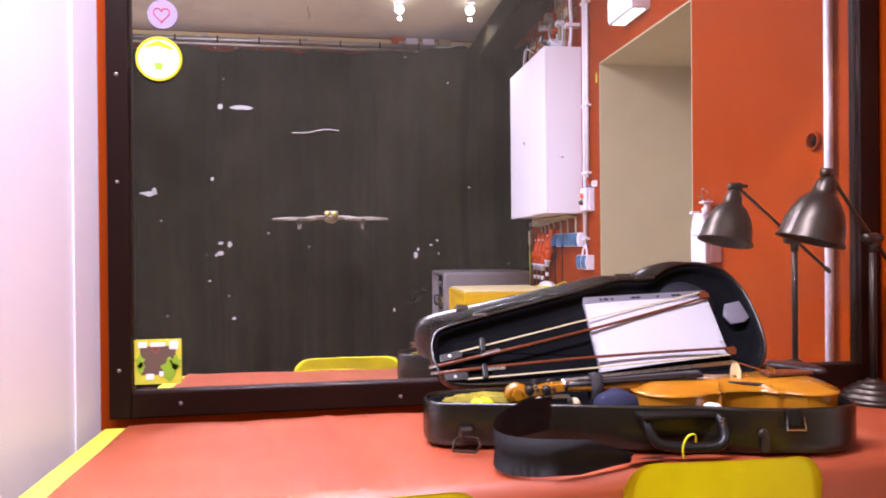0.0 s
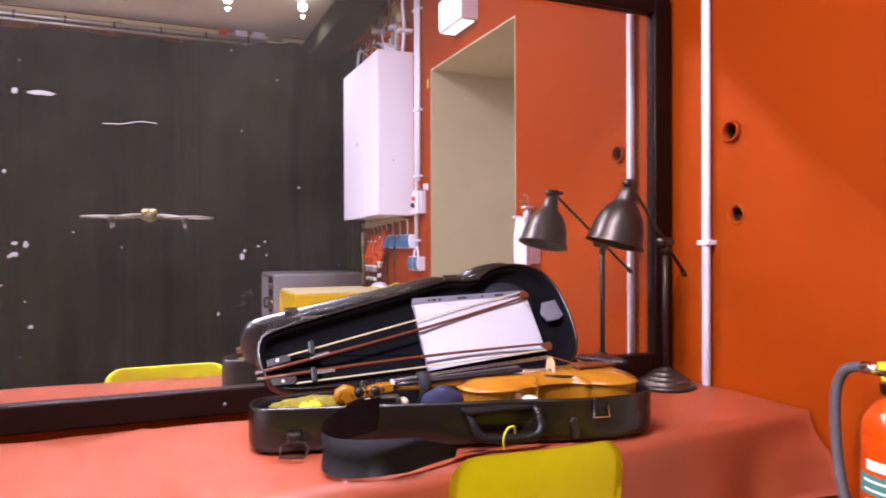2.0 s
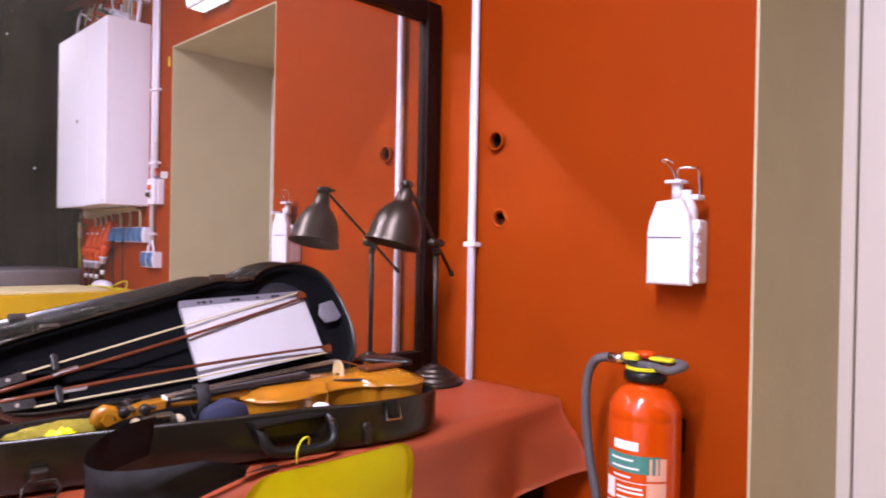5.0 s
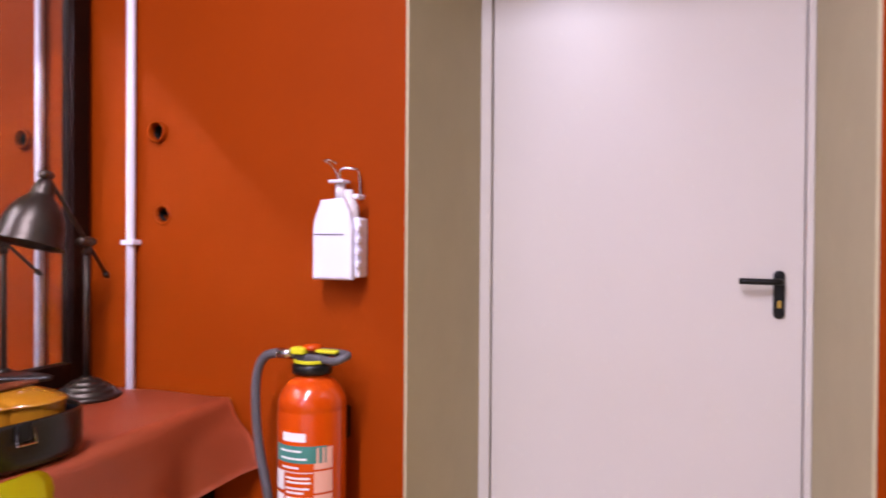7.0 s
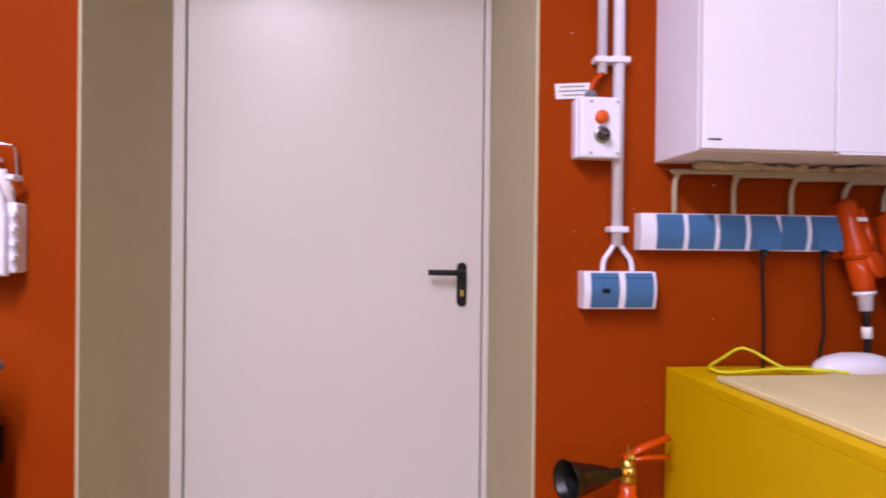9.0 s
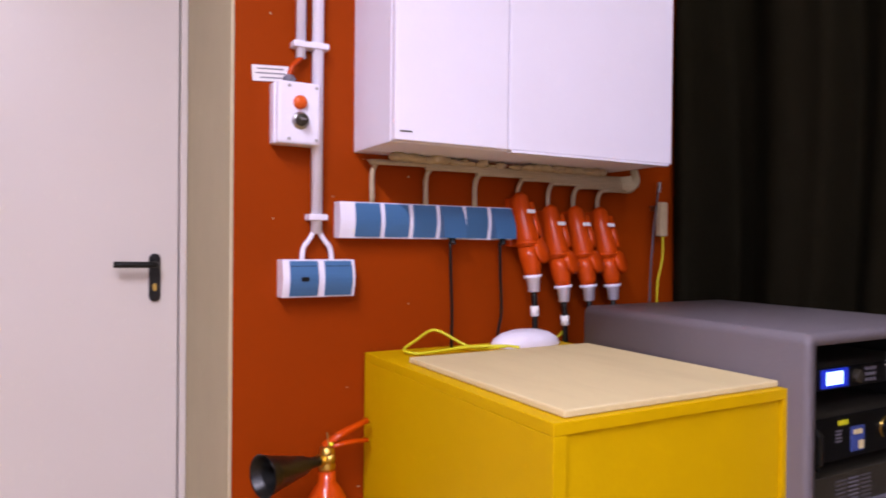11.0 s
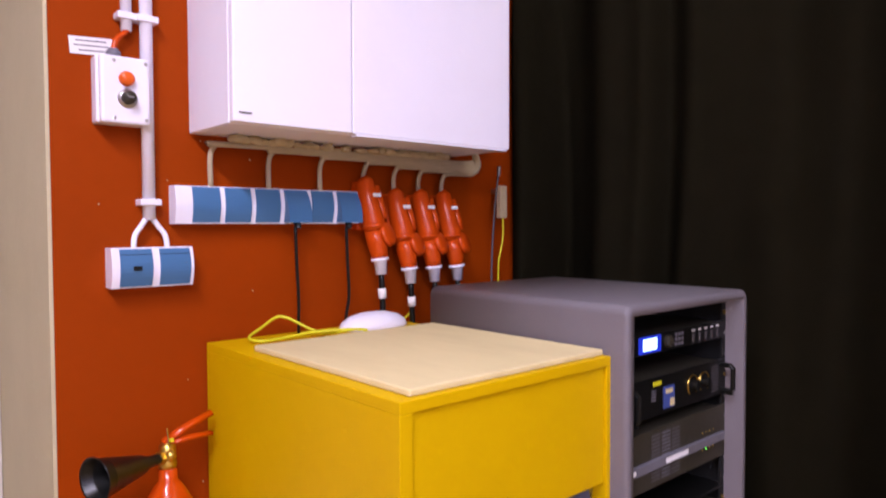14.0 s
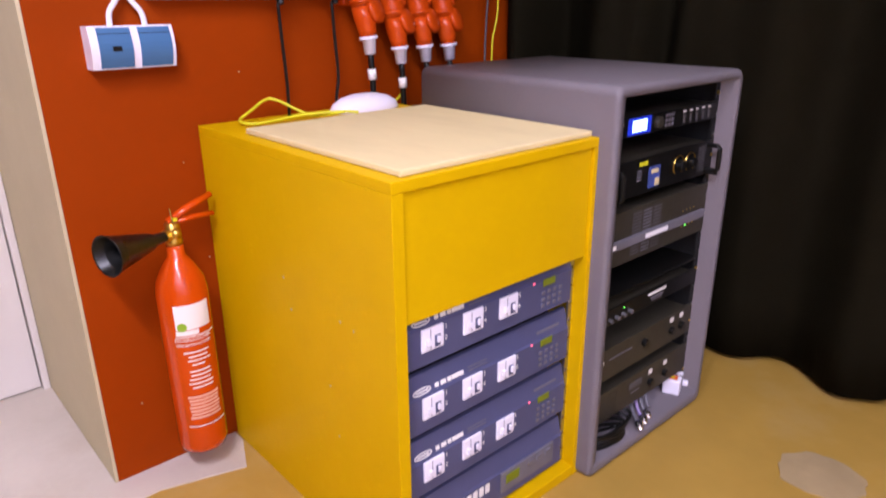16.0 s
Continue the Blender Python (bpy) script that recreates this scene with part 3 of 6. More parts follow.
# pocket and soft cloth at the wide end of the lid
pk = shell([(0.63 + 0.075 * math.cos(a) * 1.0 + 0.075, -0.205 + 0.062 * math.sin(a)) for a in [2 * math.pi * k / 24 for k in range(24)]], [(0.0, 0.014), (0.006, 0.024), (0.022, 0.030), (0.045, 0.033)], (False, True))
part("pocket", moved(pk, LID), M_SATIN, lid, "dark satin pocket", True)
part("flap", moved(prism([(0.795, -0.190), (0.838, -0.198), (0.848, -0.152), (0.830, -0.140), (0.792, -0.136), (0.780, -0.160)], 0.034, 0.042, 0.003), LID), M_GREYCLOTH, lid, "pale grey cloth flap", True)

# carrying handle, latches and rings on the tray's front
hx = [(0.445, -0.228, 0.075), (0.447, -0.252, 0.066), (0.455, -0.266, 0.040), (0.475, -0.272, 0.026), (0.54, -0.282, 0.022), (0.575, -0.288, 0.026), (0.590, -0.284, 0.042), (0.590, -0.272, 0.066), (0.588, -0.262, 0.075)]
hx = [(x - 0.040, y + 0.012, z) for x, y, z in hx]
handle = part("handle", tube(spline(hx, 5), [0.0075 + 0.003 * math.sin(math.pi * k / 40) for k in range(41)], 10), M_BLACK, case, "black padded carrying handle", True)
part("mount", box(0.395, 0.56, -0.252, -0.215, 0.072, 0.082, 0.003), M_BLACK, handle)
wire = [(0.547 + 0.004 * math.cos(k * 1.9), -0.267 + 0.006 * math.sin(k * 1.9), 0.05 + 0.0011 * k) for k in range(24)]
part("wound_wire", tube(wire, 0.0012, 5), M_STEEL, handle, "silver wound wire")
latch = part("latch", box(0.664, 0.690, -0.297, -0.286, 0.060, 0.094, 0.003), M_BLACK, case, "black latch with chrome bail")
part("bail", tube([(0.660, -0.297, 0.080), (0.658, -0.300, 0.056), (0.696, -0.300, 0.054), (0.694, -0.297, 0.080)], 0.002, 6), M_STEEL, latch)
lock = part("lock", lathe([(0, 0.008), (0.008, 0.007), (0.010, 0.0)], 16, Matrix.Translation((0.622, -0.279, 0.045)) @ pose(0, 0, 0, 90)), M_BRONZE, case, "small metal lock")
part("hasp", box(0.618, 0.632, -0.288, -0.279, 0.012, 0.040, 0.002), M_BRONZE, lock)
ring = part("ring_mount", box(0.062, 0.088, -0.160, -0.138, 0.026, 0.048, 0.004), M_BRONZE, case, "dark metal ring mount")
part("strap_ring", tube([(0.050, -0.158, 0.024), (0.044, -0.172, 0.010), (0.088, -0.182, 0.008), (0.100, -0.172, 0.020), (0.094, -0.165, 0.030), (0.060, -0.155, 0.032)], 0.0028, 6, closed=True), M_BRONZE, ring)


def strap_bm(points, width, thick, lean):
    """A band through points, standing on edge and leaning."""
    bm = bmesh.new()
    pts, rows = spline(points, 8), []
    n = len(pts)
    for i, q in enumerate(pts):
        d = (pts[min(i + 1, n - 1)] - pts[max(i - 1, 0)]).normalized()
        side = d.cross(Vector((0, 0, 1))).normalized()
        ln = lean[0] + (lean[1] - lean[0]) * i / (n - 1)
        w = width * (1 if i < n * 0.8 else 1 - 0.75 * (i / n - 0.8) / 0.2)
        up = (Vector((0, 0, 1)) * math.cos(ln) + side * math.sin(ln)).normalized()
        out = up.cross(d)
        rows.append([bm.verts.new(q + up * (w * (k - 1) / 2) + out * (0.0 if k != 1 else thick * 0.4)) for k in range(3)])
    for a, b in zip(rows, rows[1:]):
        for k in range(2):
            bm.faces.new((a[k], a[k + 1], b[k + 1], b[k]))
    bmesh.ops.solidify(bm, geom=bm.faces[:], thickness=thick)
    return bm


strap = part("shoulder_strap", strap_bm([(0.235, -0.186, 0.078), (0.180, -0.196, 0.072), (0.130, -0.222, 0.058), (0.104, -0.265, 0.046), (0.116, -0.306, 0.041), (0.160, -0.330, 0.039), (0.22, -0.330, 0.036), (0.29, -0.312, 0.028), (0.36, -0.285, 0.015)], 0.072, 0.007, (-0.25, 0.45)), M_WEB, case, "wide black padded shoulder strap", True)
part("tail_webbing", strap_bm([(0.35, -0.288, 0.012), (0.39, -0.270, 0.007), (0.43, -0.262, 0.005)], 0.025, 0.002, (1.2, 1.5)), M_WEB, strap)
part("cord_loop", tube(spline([(0.462, -0.280, 0.006), (0.458, -0.286, 0.03), (0.465, -0.290, 0.05), (0.480, -0.288, 0.052), (0.486, -0.281, 0.036)], 6), 0.002, 6), M_ACID, handle, "short yellow cord loop", True)

# ---------------------------------------------------------------- violin and bows in the case


def violin(m):
    v = thing("violin", m, "honey-brown varnished violin lying in the open case", "violin")
    half = [(0.0, 0.012), (0.004, 0.040), (0.025, 0.070), (0.065, 0.0835), (0.105, 0.080), (0.135, 0.066), (0.150, 0.064), (0.158, 0.066), (0.172, 0.056), (0.205, 0.0545), (0.235, 0.060), (0.252, 0.075), (0.262, 0.0785), (0.270, 0.080), (0.300, 0.0985), (0.335, 0.1015), (0.365, 0.088), (0.380, 0.055), (0.385, 0.018)]
    up = [tuple(p[:2]) for p in spline([(x, y, 0) for x, y in half], 4)]
    outline = [(x, -y) for x, y in up] + [(x, y) for x, y in reversed(up)]
    part("ribs", shell(outline, [(0.004, 0.0), (0.004, 0.034)]), M_VARNISH, v)

    def plate_bm(z, arch, thick):
        bm = bmesh.new()
        rings = []
        for k, s in enumerate((0.0, 0.0, 0.012, 0.03, 0.05)):
            zz = z + (thick if k else 0) + arch * (0, 0, 0.15, 0.62, 1.0)[k]
            ins = inset(outline, s)
            if s > 0.02:
                ins = [(0.195 + (x - 0.195) * (1 - s * 4.2), y * (1 - s * 11)) for x, y in outline]
            rings.append([bm.verts.new((x, y, zz)) for x, y in ins])
        n = len(outline)
        for a, b in zip(rings, rings[1:]):
            for i in range(n):
                bm.faces.new((a[i], a[(i + 1) % n], b[(i + 1) % n], b[i]))
        bm.faces.new(rings[-1])
        bm.faces.new(rings[0])
        return bm

    part("top_plate", plate_bm(0.034, 0.014, 0.004), M_VARNISH, v, "glossy arched spruce top", True)
    part("back_plate", plate_bm(-0.004, 0.0, 0.004), M_VARNISH, v)
    for s in (-1, 1):
        f = spline([(0.190, 0.026 * s, 0.050), (0.186, 0.031 * s, 0.0492), (0.196, 0.034 * s, 0.0487), (0.222, 0.040 * s, 0.0475), (0.248, 0.047 * s, 0.0462), (0.258, 0.052 * s, 0.045), (0.252, 0.056 * s, 0.0445)], 5)
        part("sound_hole", tube([p + Vector((0, 0, 0.0004)) for p in f], [0.0014 + 0.0018 * math.sin(math.pi * i / (len(f) - 1)) for i in range(len(f))], 6, flat=0.5), M_BLACKMATT, v)
    part("neck", tube([(0.02, 0, 0.040), (-0.03, 0, 0.042), (-0.12, 0, 0.044)], [0.016, 0.011, 0.010], 10), M_VARNISH, v, "", True)
    fb = bmesh.new()
    rows = []
    for t in range(9):
        x = -0.125 + 0.265 * t / 8
        w, z = 0.0115 + 0.009 * t / 8, 0.053 + 0.013 * t / 8
        rows.append([fb.verts.new((x, w * math.cos(a), z - 0.005 + 0.005 * math.sin(a) + (0 if 0 < k < 8 else -0.003))) for k, a in enumerate([math.pi * j / 8 for j in range(9)])])
    for a, b in zip(rows, rows[1:]):
        for k in range(8):
            fb.faces.new((a[k], a[k + 1], b[k + 1], b[k]))
        fb.faces.new((a[8], a[0], b[0], b[8]))
    fb.faces.new(rows[0])
    fb.faces.new(rows[-1])
    part("fingerboard", fb, M_EBONY, v, "black ebony fingerboard", True)
    br = [(-0.021, 0.0), (-0.014, 0.0), (-0.008, 0.009), (0.008, 0.009), (0.014, 0.0), (0.021, 0.0), (0.019, 0.018), (0.012, 0.030), (0.0, 0.034), (-0.012, 0.030), (-0.019, 0.018)]
    part("bridge", prism(br, -0.002, 0.002, m=Matrix.Translation((0.212, 0, 0.047)) @ Matrix(((0, 0, 1, 0), (1, 0, 0, 0), (0, 1, 0, 0), (0, 0, 0, 1)))), M_MAPLE, v, "pale maple bridge")
    part("nut", box(-0.130, -0.125, -0.012, 0.012, 0.049, 0.056, 0.001), M_LABELWHITE, v)
    for k in range(4):
        y = -0.008 + 0.0053 * k
        part("string", tube([(-0.128, y * 0.9, 0.0565), (0.212, y * 1.7, 0.0815), (0.275, y * 0.9, 0.060)], 0.0006, 5), M_STEEL, v)
        pg = lathe([(0, -0.022), (0.003, -0.022), (0.0035, 0.012), (0.004, 0.016), (0.009, 0.020), (0.010, 0.030), (0.006, 0.034), (0, 0.034)], 10, Matrix.Translation((-0.150 - 0.016 * k, 0, 0.044)) @ pose(0, 0, 0, 90 if k % 2 else -90))
        part("peg", pg, M_EBONY, v, "", True)
    part("tailpiece", prism([(0.268, -0.021), (0.275, -0.022), (0.36, -0.010), (0.362, 0.010), (0.275, 0.022), (0.268, 0.021)], 0.054, 0.061, 0.002), M_BOWWOOD, v, "dark brown tailpiece")
    for k in range(3):
        part("fine_tuner", lathe([(0, 0.008), (0.003, 0.007), (0.002, 0)], 8, Matrix.Translation((0.282, -0.012 + 0.012 * k, 0.061))), M_BRASS, v)
    cr = [(0.300, -0.06), (0.318, -0.082), (0.355, -0.078), (0.380, -0.045), (0.385, 0.01), (0.372, 0.02), (0.352, 0.0), (0.330, -0.028)]
    part("chin_rest", prism([tuple(p[:2]) for p in spline([(x, -y, 0) for x, y in cr] + [(cr[0][0], -cr[0][1], 0)], 4)[:-1]], 0.056, 0.066, 0.004), M_EBONY, v, "black chin rest", True)
    head = [(-0.128, 0.052), (-0.128, 0.036), (-0.20, 0.026), (-0.222, 0.018), (-0.232, 0.030), (-0.225, 0.044), (-0.205, 0.040), (-0.16, 0.050)]
    part("pegbox", prism(head, -0.0125, 0.0125, 0.002, m=Matrix(((1, 0, 0, 0), (0, 0, 1, 0), (0, 1, 0, 0), (0, 0, 0, 1)))), M_VARNISH, v)
    turns = [(-0.225 + (0.017 - 0.0017 * k) * math.cos(k * 0.75), 0, 0.030 + (0.017 - 0.0017 * k) * math.sin(k * 0.75)) for k in range(9)]
    part("scroll", tube(turns, [0.0135 - 0.0006 * k for k in range(9)], 8), M_VARNISH, v, "", True)
    return v


violin(pose(-0.915, -0.364, 0.806, 1.5, -1.2, -8.5) @ Matrix.Scale(1.06, 4))

solo("neck_band", tube([(0.0, 0.022 * math.cos(a), 0.030 * math.sin(a)) for a in [2 * math.pi * k / 20 for k in range(20)]], 0.004, 6, closed=True, flat=3.5), M_WEB, "black hook-and-loop band round the violin neck", "strap", loc=pose(-0.985, -0.355, 0.845, 0, 0, -8.5), smooth=True)


def cushion(w, d, h, seed, n=18, m=10, rough=0.12, freq=1.7):
    bm = bmesh.new()
    rings = []
    for j in range(m + 1):
        p = math.pi * (j / m - 0.5)
        rings.append([])
        for i in range(n):
            a = 2 * math.pi * i / n
            q = Vector((math.cos(p) * math.cos(a), math.cos(p) * math.sin(a), math.sin(p)))
            q *= 1 + rough * noise.noise(q * freq + Vector((seed, 0, 0)))
            rings[-1].append(bm.verts.new((q.x * w / 2, q.y * d / 2, h / 2 + q.z * h / 2)))
    for a, b in zip(rings, rings[1:]):
        for i in range(n):
            bm.faces.new((a[i], a[(i + 1) % n], b[(i + 1) % n], b[i]))
    bm.faces.new(rings[0])
    bm.faces.new(rings[-1])
    return bm


solo("neck_cushion", cushion(0.10, 0.055, 0.066, 1), M_NAVY, "soft navy velvet cushion beside the violin neck", "cushion", loc=(-0.955, -0.392, 0.784), smooth=True)
solo("patterned_scarf", cushion(0.17, 0.06, 0.054, 7, 40, 20, 0.3, 3.2), M_SCARF, "crumpled yellow-green patterned cloth in the case end", "cloth", loc=(-1.215, -0.312, 0.782), smooth=True)
solo("yellow_scarf", cushion(0.045, 0.030, 0.032, 4, 40, 20, 0.4, 3.6), M_LIME, "folded bright yellow cloth beside the violin scroll", "cloth", loc=(-1.222, -0.340, 0.800), smooth=True)
rest = thing("rosin_box", pose(-1.072, -0.372, 0.775, 0, 0, -10), "small dark box with pale ends beside the violin pegs", "rosin")
part("body", box(-0.028, 0.028, -0.02, 0.02, 0, 0.062, 0.006), M_DARKGREY, rest)
part("end_cap", box(-0.046, -0.0285, -0.017, 0.017, 0.004, 0.058, 0.007), M_BEIGE, rest)
part("end_cap", box(0.0285, 0.044, -0.017, 0.017, 0.004, 0.056, 0.006), M_BEIGE, rest)
part("clip", box(-0.018, 0.016, -0.0215, -0.016, 0.052, 0.0635, 0.001), M_STEEL, rest)
solo("paper_tissue", cushion(0.045, 0.03, 0.03, 9, 14, 8), M_LABELWHITE, "crumpled white paper tissue beside the violin", "tissue", loc=(-0.79, -0.470, 0.803))

# sheet music held in the lid, with its punched margin
LIDW = CASE @ LID


def sheet():
    bm = bmesh.new()
    rows = []
    for i in range(17):
        s = i / 16
        a, b = Vector((0.422 + 0.331 * s, -0.198 - 0.013 * s)), Vector((0.424 + 0.336 * s, -0.028 - 0.030 * s))
        rows.append([bm.verts.new((*(a + (b - a) * (j / 8)), 0.040 + 0.006 * math.sin(3 * s) - 0.006 * (j / 8))) for j in range(9)])
    for a, b in zip(rows, rows[1:]):
        for j in range(8):
            bm.faces.new((a[j], b[j], b[j + 1], a[j + 1]))
    bmesh.ops.solidify(bm, geom=bm.faces[:], thickness=0.001)
    return bm


music = thing("sheet_music", LIDW, "white sheet music in a punched clear sleeve inside the lid", "sheet music")
part("sheet", sheet(), M_PAPER, music, "", True)
mg = prism([(0.421, -0.198), (0.426, -0.215), (0.753, -0.228), (0.754, -0.211)], 0.041, 0.0425)
part("margin", mg, M_GREYCLOTH, music, "grey-white punched margin")
for k, s in enumerate((0.14, 0.18, 0.23, 0.40, 0.44, 0.60, 0.73, 0.77, 0.88, 0.93)):
    w = 0.004 if k in (0, 2, 5, 8) else 0.007
    part("punch_hole", prism([(0.424 + 0.330 * s + w * math.cos(a), -0.2065 - 0.013 * s + 0.0034 * math.sin(a)) for a in [math.pi * q / 5 for q in range(10)]], 0.0426, 0.0430), M_BLACKMATT, music)
part("sleeve_edge", tube([(0.424, -0.205, 0.043), (0.422, -0.15, 0.043), (0.422, -0.08, 0.043), (0.424, -0.03, 0.042)], 0.0018, 5), M_GREYCLOTH, music)


def bow(a, b, hair_side, label):
    """A bow from its button a to its tip b, in the lid's plane."""
    a, b = Vector(a), Vector(b)
    o = thing("violin_bow", LIDW, label, "bow", "bows in the lid")
    d = (b - a).normalized()
    n = Vector((-d.y, d.x, 0)) * hair_side
    length = (b - a).length
    stick = [a + d * length * t - n * 0.006 * math.sin(math.pi * t) for t in [k / 16 for k in range(17)]]
    part("stick", tube(stick, [0.0042 - 0.0012 * k / 16 for k in range(17)], 8), M_BOWWOOD, o, "red-brown wooden stick", True)
    part("button", tube([a - d * 0.016, a - d * 0.001], 0.0046, 8), M_STEEL, o)
    part("winding", tube([a + d * 0.108, a + d * 0.154], 0.0052, 8), M_STEEL, o, "silver winding")
    fr = [a + d * 0.012 + n * 0.004, a + d * 0.064 + n * 0.004, a + d * 0.066 + n * 0.014, a + d * 0.058 + n * 0.022, a + d * 0.014 + n * 0.020]
    frog = part("frog", prism([(p.x, p.y) for p in fr], a.z - 0.006, a.z + 0.006, 0.001), M_EBONY, o)
    c = a + d * 0.036 + n * 0.013
    part("eye", lathe([(0, 0.001), (0.004, 0.001), (0.0042, 0)], 12, Matrix.Translation((c.x, c.y, a.z + 0.006))), M_STEEL, frog)
    hp = [a + d * 0.06 + n * 0.019, a + d * (length * 0.5) + n * 0.019, b - d * 0.004 + n * 0.016]
    part("hair", tube(hp, 0.0018, 6, flat=0.5), M_HAIR, o, "pale horsehair ribbon")
    tp = [b + n * -0.004, b + d * 0.004 + n * 0.006, b - d * 0.004 + n * 0.019, b - d * 0.018 + n * 0.016, b - d * 0.024 + n * 0.002]
    part("tip", prism([(p.x, p.y) for p in tp], b.z - 0.004, b.z + 0.004, 0.001), M_BOWWOOD, o)


bow((0.042, -0.050, 0.050), (0.752, -0.206, 0.052), -1, "violin bow with brown stick strapped high in the lid")
bow((0.045, -0.032, 0.056), (0.767, -0.069, 0.056), 1, "violin bow with brown stick strapped low in the lid")
for u, v in ((0.152, -0.092), (0.150, -0.030)):
    o = thing("bow_clip", LIDW, "black turning clip that holds a bow", "clip", "bow clips")
    part("knob", prism([(u + x, v + y) for x, y in rounded(0.012, 0.034, 0.005)], 0.052, 0.068, 0.002), M_BLACK, o)
    part("pad", prism([(u - 0.02 + x, v + y) for x, y in rounded(0.08, 0.03, 0.012)], 0.014, 0.046, 0.003), M_PLUSH, o)

# ---------------------------------------------------------------- desk lamp
lamp = thing("desk_lamp", (-0.152, -0.150, 0.7365), "dark bronze jointed desk lamp with a stepped round base", "desk lamp")
part("base", lathe([(0, 0.0), (0.086, 0.0), (0.088, 0.006), (0.082, 0.012), (0.071, 0.013), (0.071, 0.020), (0.066, 0.025), (0.055, 0.026), (0.055, 0.032), (0.050, 0.036), (0.039, 0.037), (0.039, 0.043), (0.034, 0.047), (0.020, 0.048), (0.018, 0.054), (0.012, 0.058), (0, 0.058)], 36), M_BRONZE, lamp, "stepped round foot", True)
part("pole", tube([(0, 0, 0.05), (0, 0, 0.40)], 0.0085, 12), M_BRONZE, lamp, "", True)
jn, kb = Vector((0, 0, 0.418)), Vector((-0.160, -0.042, 0.580))
part("joint", lathe([(0, -0.03), (0.011, -0.03), (0.014, -0.02), (0.014, 0.016), (0.009, 0.020), (0.009, 0.03), (0, 0.032)], 14, Matrix.Translation(jn) @ pose(0, 0, 0, 0, 90, 10)), M_BRONZE, lamp, "", True)
part("collar", lathe([(0, -0.035), (0.011, -0.035), (0.012, -0.012), (0.008, -0.01), (0, -0.01)], 12, Matrix.Translation(jn)), M_BRONZE, lamp, "", True)
arm_dir = (kb - jn).normalized()
end = jn - arm_dir * 0.135
arm = part("arm", tube([kb, jn, end], 0.0048, 8), M_BRONZE, lamp, "", True)
part("end_knob", tube([end + arm_dir * 0.012, end, end - arm_dir * 0.008], [0.008, 0.0075, 0.005], 8), M_BRONZE, arm, "", True)
part("shade_knuckle", lathe([(0, -0.026), (0.009, -0.026), (0.012, -0.014), (0.012, 0.012), (0.006, 0.016), (0.005, 0.03), (0, 0.03)], 12, Matrix.Translation(kb) @ pose(0, 0, 0, 0, 90, 25)), M_BRONZE, lamp, "", True)
prof = [(0.014, 0.0), (0.019, -0.006), (0.024, -0.02), (0.026, -0.035), (0.028, -0.042), (0.044, -0.058), (0.060, -0.085), (0.070, -0.118), (0.074, -0.150), (0.080, -0.160), (0.080, -0.163), (0.073, -0.158), (0.067, -0.12), (0.056, -0.086), (0.040, -0.062), (0.0, -0.052)]
part("shade", lathe(prof, 36, Matrix.Translation(kb + Vector((-0.004, -0.004, -0.012))) @ pose(0, 0, 0, 4, 15, 0)), M_BRONZE, lamp, "bell-shaped dark metal shade", True)

# ---------------------------------------------------------------- chairs


def chair(m, label):
    c = thing("chair", m, label, "chair", "chairs at the table")
    f = bmesh.new()
    rows = []
    for j in range(17):
        q = j / 16
        z = 0.462 + 0.30 * (q if q < 0.55 else 0.55 + 0.45 * math.sin((q - 0.55) / 0.45 * math.pi / 2))
        c1 = max(0.0, z - (0.762 - 0.055)) / 0.055
        c2 = max(0.0, (0.462 + 0.055) - z) / 0.055
        hw = 0.188 - 0.055 * (1 - math.sqrt(max(0.0, 1 - min(1, c1) ** 2))) - 0.055 * (1 - math.sqrt(max(0.0, 1 - min(1, c2) ** 2)))
        rows.append([f.verts.new((hw * (i / 9 - 1), 0.010 * (hw * (i / 9 - 1) / 0.188) ** 2 - 0.10 * (z - 0.762), z)) for i in range(19)])
    for a, b in zip(rows, rows[1:]):
        for i in range(18):
            f.faces.new((a[i], a[i + 1], b[i + 1], b[i]))
    bmesh.ops.solidify(f, geom=f.faces[:], thickness=0.009)
    part("backrest", f, M_LIME, c, "curved lime-yellow plastic backrest", True)
    s = prism(rounded(0.40, 0.38, 0.06, 6), 0.43, 0.442, 0.004)
    moved(s, Matrix.Translation((0, 0.22, 0)))
    part("seat", s, M_LIME, c)
    for x in (-0.14, 0.14):
        part("back_stay", tube([(x, 0.02, 0.50), (x, 0.03, 0.44), (x, 0.08, 0.42)], 0.009, 8), M_STEEL, c)
        part("back_stay", tube([(x, 0.02, 0.50), (x, 0.02, 0.60)], 0.009, 8), M_STEEL, c)
        for y0, y1 in ((0.07, 0.02), (0.36, 0.40)):
            part("leg", tube([(x, y0, 0.43), (x * 1.25, y1, 0.0)], 0.010, 8), M_STEEL, c)
    return c


chair(pose(-0.835, -0.600, 0, 0, 0, -2), "lime-yellow plastic chair pushed up to the table")
chair(pose(-1.474, -0.668, 0, 0, 0, 0), "lime-yellow plastic chair at the bare end of the table")

